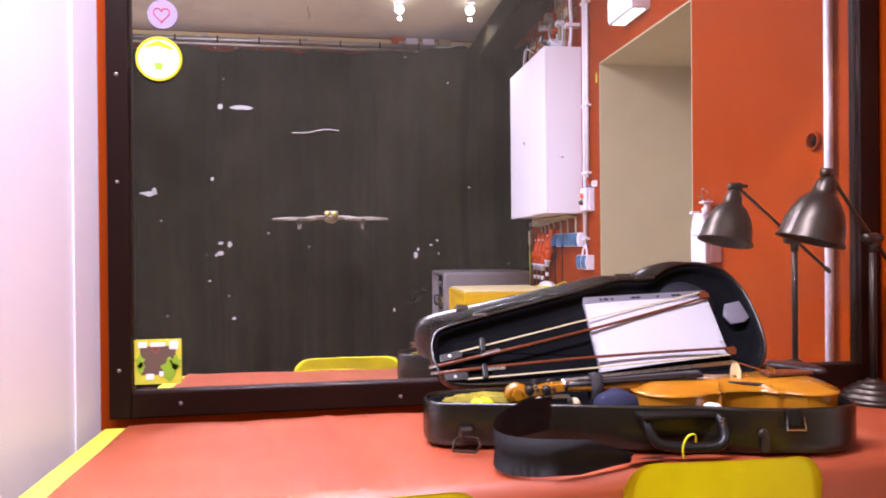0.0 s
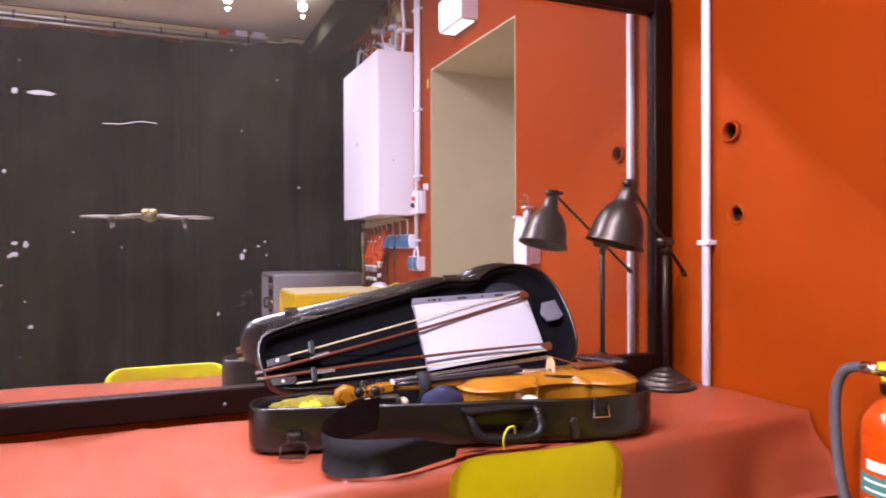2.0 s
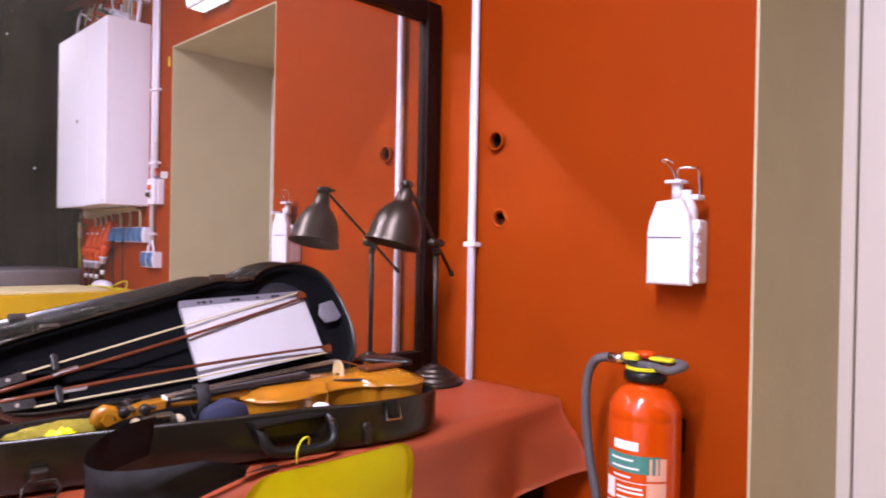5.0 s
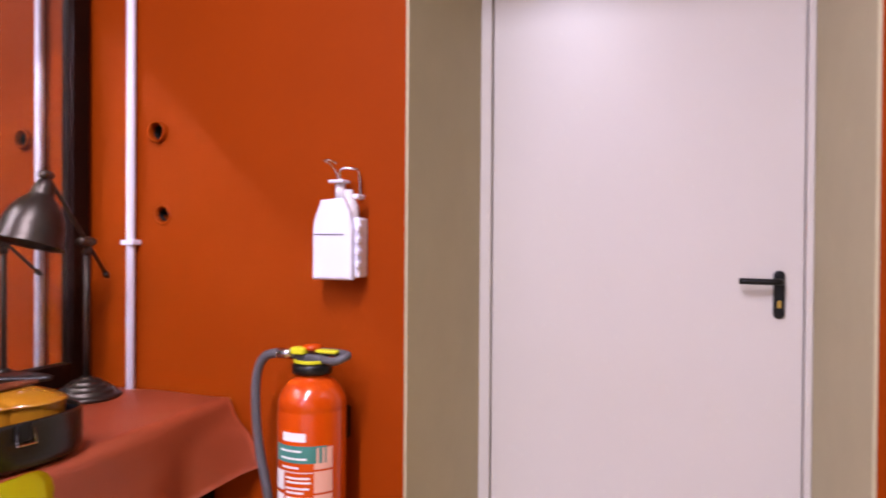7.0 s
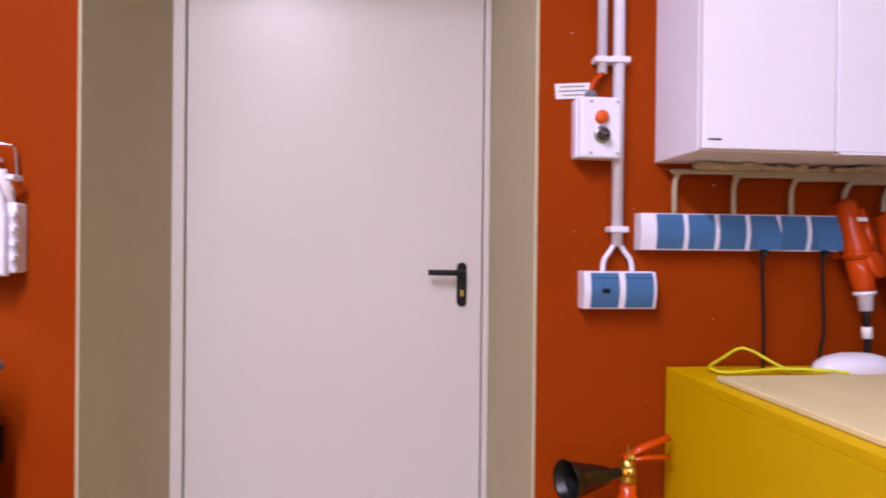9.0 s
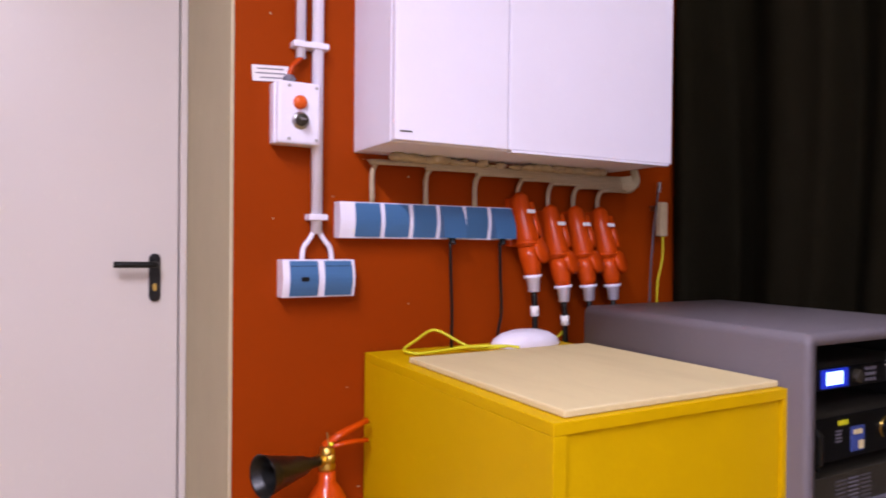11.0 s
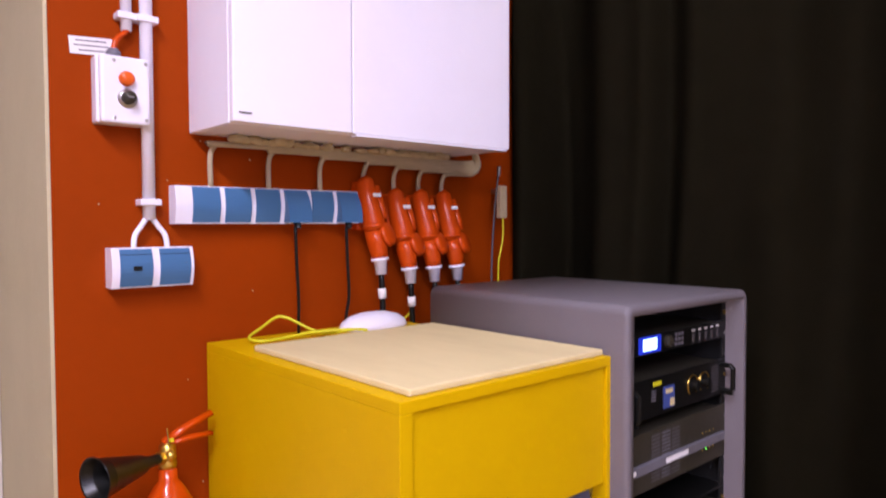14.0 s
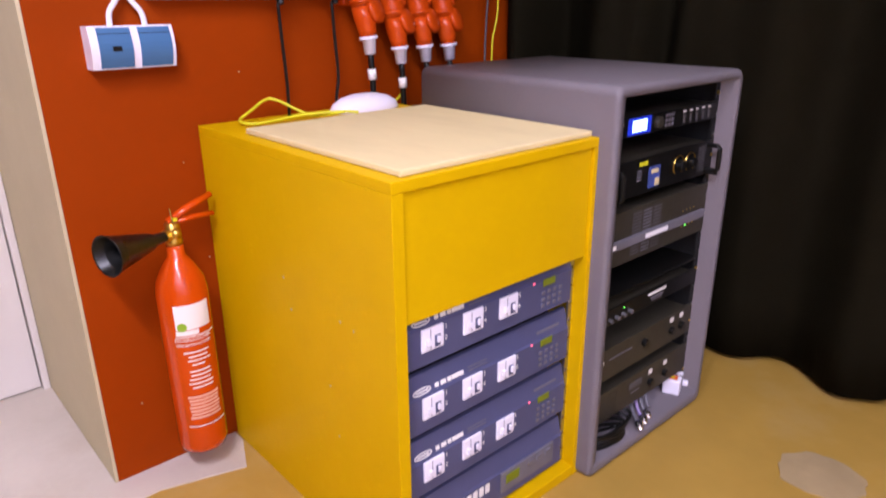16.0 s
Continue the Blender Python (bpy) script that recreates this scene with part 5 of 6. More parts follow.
# conduits from under the cabinet down to each outlet
for k, (y, z0) in enumerate(((-2.357, 1.218), (-2.503, 1.218), (-2.648, 1.218), (-2.785, 1.252), (-2.888, 1.222), (-2.978, 1.222), (-3.068, 1.222))):
    o = thing("outlet_conduit", (0, y, z0), "dusty beige conduit bending from under the cabinet to an outlet", "conduit", "outlet conduits")
    top = 1.318 - 0.006 * k - z0
    south = -3.17 - y
    part("bent_tube", tube(spline([(-0.03, 0, 0), (-0.03, 0, top - 0.03), (-0.032, -0.010, top - 0.006), (-0.034, -0.03, top), (-0.036, south * 0.6 - 0.02, top + 0.002), (-0.036 - 0.004 * k, south, top + 0.002), (-0.036 - 0.004 * k, south - 0.028, top + 0.03), (-0.04, south - 0.03, 1.36 - z0)], 5), 0.0065, 8), M_BEIGE, o, "", True)

# ---------------------------------------------------------------- wall cabinet
cb = thing("wall_cabinet", (0, -2.7325, 1.34), "white two-door electrical wall cabinet above the sockets", "cabinet")
part("body", box(-0.215, 0, -0.4125, 0.4125, 0, 1.03, 0.003), M_WHITE, cb)
part("door", box(-0.237, -0.2155, 0.122, 0.412, 0.002, 1.029, 0.003), M_WHITE, cb)
part("door", box(-0.237, -0.2155, -0.412, 0.119, 0.002, 1.029, 0.003), M_WHITE, cb)
part("bottom_trim", box(-0.2385, -0.2155, -0.40, 0.112, -0.004, 0.0015, 0.001), M_WHITE, cb)
part("latch_slot", box(-0.2385, -0.2365, 0.372, 0.400, 0.020, 0.023), M_DARKGREY, cb)
part("lock_barrel", lathe([(0, 0.006), (0.010, 0.005), (0.011, 0)], 14, Matrix.Translation((-0.237, -0.05, 0.50)) @ pose(0, 0, 0, 0, -90, 0)), M_DULLSTEEL, cb)
fo = bmesh.new()
rf = random.Random(8)
for k in range(60):
    q = cushion(rf.uniform(0.02, 0.05), rf.uniform(0.02, 0.05), rf.uniform(0.010, 0.026), k, 8, 5)
    join(fo, moved(q, Matrix.Translation((-0.03 - 0.03 * rf.random(), rf.uniform(-0.34, 0.33), -0.019))))
part("sealing_foam", fo, M_FOAM, cb, "lumpy tan sealing foam", True)
for k in range(6):
    o = thing("riser_cable", (0, -2.36 - 0.055 * k, 2.371), "cable rising from the cabinet top to the ceiling", "cable", "cables above the cabinet")
    part("lead", tube(spline([(-0.06, 0, 0), (-0.05, 0.004, 0.15), (-0.055, -0.008, 0.35), (-0.05, -0.01, H - 2.371)], 4), (0.012, 0.006, 0.009, 0.005, 0.014, 0.007)[k], 8), (M_WHITEPLASTIC, M_REDPLUG, M_BEIGE, M_WHITEPLASTIC, M_BEIGE, M_WHITEPLASTIC)[k], o, "", True)
for k in range(4):
    solo("cable_bracket", box(-0.09, 0, -0.03, 0.03, 0, 0.022, 0.004), M_WHITEPLASTIC, "white cable bracket on the wall above the cabinet", "bracket", group="cable brackets", loc=(0, -2.36 - 0.17 * k, 2.50 + 0.07 * (k % 2)))
for k in range(7):
    solo("junction_piece", box(-0.07, 0, -0.035, 0.035, 0, 0.06, 0.006), (M_BEIGE, M_WHITEPLASTIC, M_REDPLUG)[k % 3], "small dusty junction piece among the cables above the cabinet", "junction box", group="junction pieces", loc=(0, -2.42 - 0.10 * k, 2.58 + 0.05 * ((k * 2) % 3)))

rj = random.Random(5)
for k in range(16):
    w, hh, dd = rj.uniform(0.02, 0.05), rj.uniform(0.02, 0.06), rj.uniform(0.04, 0.12)
    solo("junction_piece", box(-dd, 0, -w, w, 0, hh, 0.005), (M_BEIGE, M_FOAM, M_WHITEPLASTIC, M_REDPLUG, M_BEIGE)[k % 5], "dusty junction piece among the cables above the cabinet", "junction box", group="junction pieces", loc=(0, -2.48 - 0.046 * k, 2.395 + rj.uniform(0, 0.26)))
for k in range(5):
    y = -2.50 - 0.15 * k
    solo("crossing_cable", tube(spline([(-0.10, y + 0.10, 2.40 + 0.03 * k), (-0.13, y, 2.45 + 0.03 * k), (-0.11, y - 0.12, 2.56 - 0.02 * k), (-0.06, y - 0.2, 2.66)], 6), 0.006, 6), (M_WHITEPLASTIC, M_BLACK, M_REDPLUG, M_BEIGE, M_WHITEPLASTIC)[k], "loose cable crossing behind the cabinet top", "cable", group="crossing cables", smooth=True)
solo("wall_tag", box(-0.004, 0, -0.009, 0.009, 0, 0.055, 0.001), M_ACID, "small yellow tag on the wall beside the recess", "tag", loc=(0, REC_S - 0.035, 2.09))

# hanging tool and thin cables beside the curtain
hg = thing("hanging_cable", (0, -3.275, 1.0), "thin grey cable with a steel tip hanging at the wall", "cable")
part("lead", tube(spline([(-0.05, -0.02, 0.30), (-0.05, 0.0, 0.16), (-0.05, 0.012, 0.0), (-0.05, 0.012, -0.2)], 5), 0.0032, 6), M_HOSE, hg, "", True)
part("tip", tube([(-0.05, -0.02, 0.285), (-0.05, -0.022, 0.315)], 0.006, 8), M_DULLSTEEL, hg)
hook = thing("cable_tag", (0, -3.315, 1.15), "dusty beige cable tag with a yellow lead", "cable tag")
part("body", box(-0.055, -0.035, -0.016, 0.016, 0.0, 0.105, 0.004), M_FOAM, hook)
part("lead", tube(spline([(-0.05, 0.0, 0.0), (-0.05, 0.0, -0.06), (-0.052, 0.014, -0.11), (-0.055, 0.026, -0.15), (-0.055, 0.028, -0.3)], 5), 0.0028, 6), M_ACID, hook, "yellow lead", True)
part("hanger", box(-0.036, 0, -0.004, 0.004, 0.08, 0.095, 0.001), M_DULLSTEEL, hook)

# ---------------------------------------------------------------- yellow dimmer rack
yr = thing("equipment_rack", (-0.745, -2.64, 0), "yellow painted wooden rack holding blue dimmer units", "rack")


def side(y0, y1):
    return box(0, 0.735, y0, y1, 0.0, 0.8343, 0.0012)


part("side_panel", side(0.264, 0.290), M_YELLOW, yr)
part("side_panel", side(-0.272, -0.251), M_YELLOW, yr)
part("top_panel", box(0, 0.735, -0.272, 0.290, 0.8344, 0.855, 0.0015), M_YELLOW, yr)
part("front_panel", box(0.007, 0.024, -0.2505, 0.2635, 0.590, 0.833, 0.001), M_YELLOW, yr, "yellow upper front panel")
part("back_panel", box(0.70, 0.72, -0.2505, 0.2635, 0.02, 0.833), M_YELLOW, yr)
part("bottom_shelf", box(0.0, 0.70, -0.2505, 0.2635, 0.0, 0.030, 0.002), M_YELLOW, yr)
for y0, y1 in ((0.246, 0.262), (-0.2505, -0.238)):
    rail = part("rack_rail", box(0.034, 0.040, y0, y1, 0.031, 0.589), M_DULLSTEEL, yr, "perforated steel rail")
    for k in range(12):
        part("bolt", lathe([(0, 0.005), (0.004, 0.004), (0.0045, 0)], 8, Matrix.Translation((0.034, (y0 + y1) / 2, 0.07 + 0.0444 * k)) @ pose(0, 0, 0, 0, -90, 0)), M_STEEL, rail)
rb = random.Random(2)
for k in range(6):
    x, z = rb.uniform(0.05, 0.4), rb.uniform(0.15, 0.6)
    part("chip", prism([(0.0045 * math.cos(a) * rb.uniform(0.5, 1), 0.004 * math.sin(a) * rb.uniform(0.5, 1)) for a in [math.pi * q / 4 for q in range(8)]], 0, 0.0006, m=Matrix.Translation((x, 0.290, z)) @ pose(0, 0, 0, -90)), M_BEIGE, yr)


def sloped_plate(h):
    """A front plate whose upper band leans back."""
    b = bmesh.new()
    prof = [(0.004, 0.0), (-0.002, 0.0), (-0.003, 0.001), (-0.003, h * 0.62), (0.000, h * 0.66), (0.010, h - 0.001), (0.012, h), (0.020, h), (0.020, h - 0.003)]
    n = len(prof)
    lo, hi = [b.verts.new((x, -0.240, z)) for x, z in prof], [b.verts.new((x, 0.240, z)) for x, z in prof]
    for i in range(n):
        b.faces.new((lo[i], lo[(i + 1) % n], hi[(i + 1) % n], hi[i]))
    b.faces.new(lo)
    b.faces.new(hi)
    return b


def dimmer(z, kind):
    o = thing("dimmer_unit", (-0.714, -2.635, z), "blue-grey dimmer unit with white breaker switches in the yellow rack" if kind == "d" else "blue-grey control unit low in the yellow rack", "dimmer", "dimmer units")
    # chassis coloured black to paint the dark of the gaps between units
    part("chassis", box(0.0205, 0.42, -0.218, 0.218, 0.001, 0.112), M_BLACKMATT, o)
    part("front_plate", sloped_plate(0.125), M_DIMMER, o, "blue-grey front plate")
    on = Matrix.Translation((-0.003, 0, 0))
    band = Matrix.Translation((0.0016, 0, 0.091)) @ pose(0, 0, 0, 0, 13, 0)
    if kind == "d":
        for k, y in enumerate((0.180, 0.073, -0.029)):
            br_ = part("breaker_block", box(-0.009, -0.003, y - 0.027, y + 0.027, 0.031, 0.078, 0.002), M_WHITEPLASTIC, o, "white breaker switches")
            part("toggle_slot", box(-0.0105, -0.009, y - 0.017, y - 0.003, 0.036, 0.060, 0.0005), M_DIMMER, br_)
            part("seam", box(-0.0096, -0.009, y + 0.006, y + 0.0072, 0.033, 0.076), M_DIMMER, br_)
            part("toggle", box(-0.016, -0.0106, y - 0.013, y - 0.007, 0.045, 0.058, 0.001), M_WHITEPLASTIC, br_)
            part("toggle", box(-0.016, -0.0092, y + 0.010, y + 0.018, 0.045, 0.058, 0.001), M_WHITEPLASTIC, br_)
            for n, q in ((2 * k + 1, 0.066), (2 * k + 2, 0.042)):
                part("number", moved(text_bm(str(n), 0.015), on @ Matrix.Translation((-0.0004, y - 0.037, q)) @ FACE_W), M_LABELWHITE, o)
        part("brand_oval", moved(tube([(-0.0006, 0.202 + 0.022 * math.cos(a), 0.006 * math.sin(a)) for a in [math.pi * q / 10 for q in range(20)]], 0.0014, 5, closed=True), band), M_LABELWHITE, o)
        for y, w in ((0.202, 0.030), (0.164, 0.010), (0.147, 0.014), (0.131, 0.010), (0.108, 0.032)):
            part("print_bar", prism(rounded(w, 0.009 if y != 0.202 else 0.003, 0.001), 0.0002, 0.0008, m=band @ Matrix.Translation((0, y, 0)) @ FACE_W), M_LABELWHITE, o)
        for q in (0.004, -0.003):
            part("print_bar", prism(rounded(0.055, 0.0022, 0.0008), 0.0002, 0.0008, m=band @ Matrix.Translation((0, 0.052, q)) @ FACE_W), M_GREYCLOTH, o)
        part("display", box(-0.005, -0.003, -0.181, -0.141, 0.063, 0.080, 0.001), M_LCDGREEN, o, "green display")
        part("strip", prism(rounded(0.080, 0.006, 0.003), 0.0002, 0.001, m=band @ Matrix.Translation((0, -0.172, 0.006)) @ FACE_W), M_GREYCLOTH, o)
        part("led", lathe([(0, 0.002), (0.0030, 0)], 8, on @ Matrix.Translation((0, -0.112, 0.078)) @ pose(0, 0, 0, 0, -90, 0)), M_REDLED, o, "red signal light")
        for i in range(4):
            for j in range(3):
                part("key", box(-0.006, -0.003, -0.142 - 0.019 * i - 0.005, -0.142 - 0.019 * i + 0.005, 0.014 + 0.015 * j, 0.022 + 0.015 * j, 0.001), M_GREYCLOTH, o)
    else:
        part("grey_panel", box(-0.008, -0.003, -0.205, -0.02, 0.022, 0.078, 0.002), M_GREYCLOTH, o)
        part("display", box(-0.010, -0.008, -0.080, -0.035, 0.044, 0.068, 0.001), M_LCDGREEN, o, "green display")
        for k in range(7):
            part("print_bar", prism(rounded(0.014, 0.024, 0.003), 0.0002, 0.001, m=on @ Matrix.Translation((0, 0.135 - 0.019 * k, 0.060)) @ FACE_W), M_LABELWHITE, o)
        for i in range(3):
            part("key", box(-0.012, -0.008, -0.120 - 0.03 * i - 0.010, -0.120 - 0.03 * i + 0.010, 0.056, 0.070, 0.002), M_GREYCLOTH, o)


for z, kd in ((0.479, "d"), (0.332, "d"), (0.185, "d"), (0.038, "c")):
    dimmer(z, kd)

solo("plywood_board", box(-0.731, -0.190, -2.898, -2.381, 0.8555, 0.868, 0.003), M_PLY, "pale plywood board lying on the yellow rack", "board")
dome = thing("dome_lamp", (-0.087, -2.775, 0.8555), "oval white plastic dome lamp cover lying on the yellow rack", "lamp cover")
part("dome", lathe([(0.074, 0.0), (0.075, 0.006), (0.069, 0.020), (0.053, 0.033), (0.03, 0.041), (0, 0.044)], 36, Matrix.Diagonal((0.72, 1.40, 1, 1))), M_WHITEPLASTIC, dome, "", True)
part("rim_plate", lathe([(0, 0.0), (0.074, 0.0), (0.0755, 0.003), (0.0755, 0.006)], 36, Matrix.Diagonal((0.72, 1.40, 1, 1))), M_WHITEPLASTIC, dome)
solo("yellow_cable_loop", tube(spline([(x, y - 0.045, z + 0.004) for x, y, z in ((-0.185, -2.60, 0.870), (-0.12, -2.545, 0.862), (-0.06, -2.49, 0.896), (-0.045, -2.465, 0.898), (-0.06, -2.42, 0.880), (-0.085, -2.375, 0.863), (-0.12, -2.39, 0.858), (-0.125, -2.44, 0.860), (-0.13, -2.52, 0.866), (-0.175, -2.60, 0.870), (-0.2, -2.63, 0.868))], 7), 0.0036, 8), M_ACID, "loop of bright yellow cable on the rack", "cable", smooth=True)
solo("yellow_lead", tube(spline([(-0.05, -2.86, 0.859), (-0.06, -2.89, 0.861), (-0.05, -2.925, 0.875), (-0.035, -2.95, 0.893)], 5), 0.0032, 8), M_ACID, "short bright yellow lead behind the dome", "cable", smooth=True)

# ---------------------------------------------------------------- grey amplifier rack
gr = thing("equipment_rack", (-0.785, -3.175, 0), "tall grey painted rack filled with black amplifiers", "rack")
W2 = 0.271


def ring_case():
    """Outer shell with rounded edges, open in front."""
    b = bmesh.new()
    outer = rounded(2 * W2, 0.962, 0.022, 6)
    inner = rounded(2 * W2 - 0.050, 0.962 - 0.066, 0.004, 6)
    inner = [(x, y + 0.010) for x, y in inner]
    loops = []
    for ol, x, sh in ((outer, 0.615, 1.0), (outer, 0.012, 1.0), (outer, 0.004, 0.994), (outer, 0.0, 0.982), (inner, 0.0, 1.0), (inner, 0.60, 1.0)):
        loops.append([b.verts.new((x, -p * sh, 0.481 + q * sh)) for p, q in ol])
    n = len(outer)
    for a, c in zip(loops, loops[1:]):
        for i in range(n):
            b.faces.new((a[i], a[(i + 1) % n], c[(i + 1) % n], c[i]))
    b.faces.new(loops[-1])
    b.faces.new(loops[0])
    return b


part("case", ring_case(), M_RACKGREY, gr, "grey painted rack case with rounded edges", True)
# black sheets added inside to put shade into the gaps between units
for y0, y1 in ((-0.2455, -0.2425), (0.2425, 0.2455)):
    part("gap_shade_sheet", box(0.054, 0.598, y0, y1, 0.046, 0.936), M_BLACKMATT, gr, "black sheet darkening the gaps at the side")
part("gap_shade_sheet", box(0.054, 0.598, -0.242, 0.242, 0.934, 0.9365), M_BLACKMATT, gr, "black sheet darkening the gap under the top")
part("gap_shade_sheet", box(0.592, 0.598, -0.242, 0.242, 0.046, 0.933), M_BLACKMATT, gr, "black sheet darkening the gaps at the back")
for y in (0.2365, -0.2365):
    rail = part("rack_rail", box(0.046, 0.052, y - 0.009, y + 0.009, 0.06, 0.94), M_BLACKMATT, gr)
    for k in range(16):
        part("bolt", lathe([(0, 0.005), (0.0045, 0.004), (0.005, 0)], 8, Matrix.Translation((0.046, y, 0.10 + 0.0535 * k)) @ pose(0, 0, 0, 0, -90, 0)), M_STEEL if k % 3 else M_BRASS, rail)


def unit(name, z, u, label, mat=None):
    o = thing(name, pose(-0.739, -3.175, z), label, "amplifier" if "amp" in name else "audio unit", "units in the grey rack")
    h = 0.0445 * u - 0.001
    part("chassis", box(0.004, 0.42, -0.215, 0.215, 0.001, h - 0.002), M_DARKGREY, o, "dusty dark steel chassis")
    part("front_plate", box(-0.003, 0.004, -0.2413, 0.2413, 0, h, 0.001), mat or M_BLACK, o)
    return o, h


def knob_at(o, name, y, z, r, mat, label="", deep=0.012):
    return part(name, lathe([(0, deep), (r * 0.8, deep), (r, deep - 0.002), (r, 0)], 14, Matrix.Translation((-0.003, y, z)) @ pose(0, 0, 0, 0, -90, 0)), mat, o, label)


def bar_at(o, y, z, w, h, mat, name="print_bar", proud=0.001):
    return part(name, prism(rounded(w, h, min(w, h) * 0.1), 0.0002, proud, m=Matrix.Translation((-0.003, y, z)) @ FACE_W), mat, o)


o, h = unit("audio_processor", 0.838, 1, "black audio processor with a lit blue-white display")
part("display", box(-0.0045, -0.003, 0.088, 0.146, 0.009, 0.036, 0.001), M_SCREEN, o, "glowing blue-white display")
# bezel carries the display's halo as a glow of its own
bar_at(o, 0.117, 0.0225, 0.092, 0.038, M_HALO, "display_bezel")
knob_at(o, "wheel", 0.045, 0.022, 0.014, M_DARKGREY)
for i in range(3):
    for j in range(3):
        bar_at(o, 0.005 - 0.014 * i, 0.010 + 0.0115 * j, 0.010, 0.007, M_GREYCLOTH, "key")
for k in range(5):
    bar_at(o, -0.075 - 0.030 * k, 0.034, 0.014, 0.004, M_LABELWHITE)
    bar_at(o, -0.075 - 0.030 * k, 0.016, 0.010, 0.020, M_HOSE)
bar_at(o, 0.19, 0.03, 0.02, 0.004, M_LABELWHITE)
for k in range(3):
    bar_at(o, 0.20, 0.010 + 0.008 * k, 0.010, 0.004, M_HOSE)

o, h = unit("power_amplifier", 0.694, 2, "black power amplifier with two yellow-scaled knobs and handles")
for y in (-0.075, -0.130):
    knob_at(o, "dial", y, 0.045, 0.013, M_BLACK, "", 0.016)
    part("scale_ring", tube([(-0.0036, y + 0.024 * math.cos(a), 0.045 + 0.024 * math.sin(a)) for a in [radians(-50 + 280 * k / 20) for k in range(21)]], 0.0018, 5), M_BRASS, o, "yellow dial scale")
bar_at(o, 0.035, 0.036, 0.050, 0.052, M_SIGNBLUE, "blue_label")
bar_at(o, 0.035, 0.050, 0.030, 0.010, M_PLY, proud=0.002)
bar_at(o, 0.022, 0.022, 0.018, 0.018, M_PLY, proud=0.002)
bar_at(o, 0.085, 0.074, 0.034, 0.010, M_ACID)
for k in range(4):
    bar_at(o, 0.10, 0.058 - 0.007 * k, 0.02, 0.003, M_GREYCLOTH)
for k in range(9):
    bar_at(o, -0.185, 0.014 + 0.0075 * k, 0.035, 0.0028, M_HOSE, "vent_slot")
for y in (0.215, -0.215):
    part("handle", tube([(-0.003, y, 0.012), (-0.030, y, 0.012), (-0.036, y, 0.018), (-0.036, y, 0.070), (-0.030, y, 0.076), (-0.003, y, 0.076)], 0.0065, 8), M_BLACK, o, "black handle")
    part("handle_ear", box(-0.036, -0.003, y - 0.004, y + 0.004, 0.002, 0.010, 0.001), M_BLACK, o)

o, h = unit("power_amplifier", 0.532, 3, "dark grey power amplifier with vent slots and a steel bar", M_DARKGREY)
for i in range(3):
    for k in range(13):
        bar_at(o, 0.090 - 0.044 * i, 0.016 + 0.0085 * k, 0.036, 0.0036, M_HOSE if i != 1 else M_GREYCLOTH, "vent_slot")
part("front_bar", box(-0.012, -0.003, -0.225, 0.23, 0.044, 0.066, 0.002), M_GREYCLOTH, o, "brushed steel bar")
part("print_bar", prism(rounded(0.10, 0.012, 0.002), 0.0, 0.0008, m=Matrix.Translation((-0.012, 0.01, 0.055)) @ FACE_W), M_PAPER, o)
part("print_bar", prism(rounded(0.035, 0.010, 0.002), 0.0, 0.0008, m=Matrix.Translation((-0.012, 0.20, 0.055)) @ FACE_W), M_LABELWHITE, o)
for i in range(4):
    part("led", lathe([(0, 0.002), (0.0028, 0)], 8, Matrix.Translation((-0.003, -0.125 - 0.018 * i, 0.036)) @ pose(0, 0, 0, 0, -90, 0)), M_LED if i == 1 else M_BRASS, o)
    part("led", lathe([(0, 0.002), (0.0024, 0)], 8, Matrix.Translation((-0.003, -0.125 - 0.018 * i, 0.078)) @ pose(0, 0, 0, 0, -90, 0)), M_BRASS, o)

o, h = unit("equaliser_unit", 0.378, 1, "black rack unit with small controls and white print")
bar_at(o, -0.04, 0.032, 0.085, 0.007, M_LABELWHITE)
bar_at(o, -0.04, 0.020, 0.060, 0.005, M_GREYCLOTH)
bar_at(o, -0.04, 0.012, 0.050, 0.004, M_HOSE)
for k in range(5):
    knob_at(o, "dial", 0.20 - 0.028 * k, 0.016, 0.006, M_HOSE)
part("led", lathe([(0, 0.002), (0.002, 0)], 8, Matrix.Translation((-0.003, 0.11, 0.032)) @ pose(0, 0, 0, 0, -90, 0)), M_LED, o)
solo("rack_shelf", box(-0.739, -0.37, -3.420, -2.930, 0.448, 0.454, 0.001), M_BLACK, "black steel shelf plate in the grey rack", "shelf")

o, h = unit("power_amplifier", 0.224, 2, "black power amplifier with two white labels", M_DARKGREY)
part("brand_oval", tube([(-0.0036, 0.195 + 0.016 * math.cos(a), 0.055 + 0.010 * math.sin(a)) for a in [math.pi * q / 10 for q in range(20)]], 0.0012, 5, closed=True), M_LABELWHITE, o)
for y, w in ((0.12, 0.07), (0.07, 0.03)):
    bar_at(o, y, 0.055, w, 0.003, M_GREYCLOTH)
knob_at(o, "power_button", 0.0, 0.05, 0.011, M_BLACK)
for y in (-0.135, -0.185):
    bar_at(o, y, 0.070, 0.018, 0.014, M_LABELWHITE, "white_label")
    knob_at(o, "dial", y, 0.038, 0.011, M_BLACK)

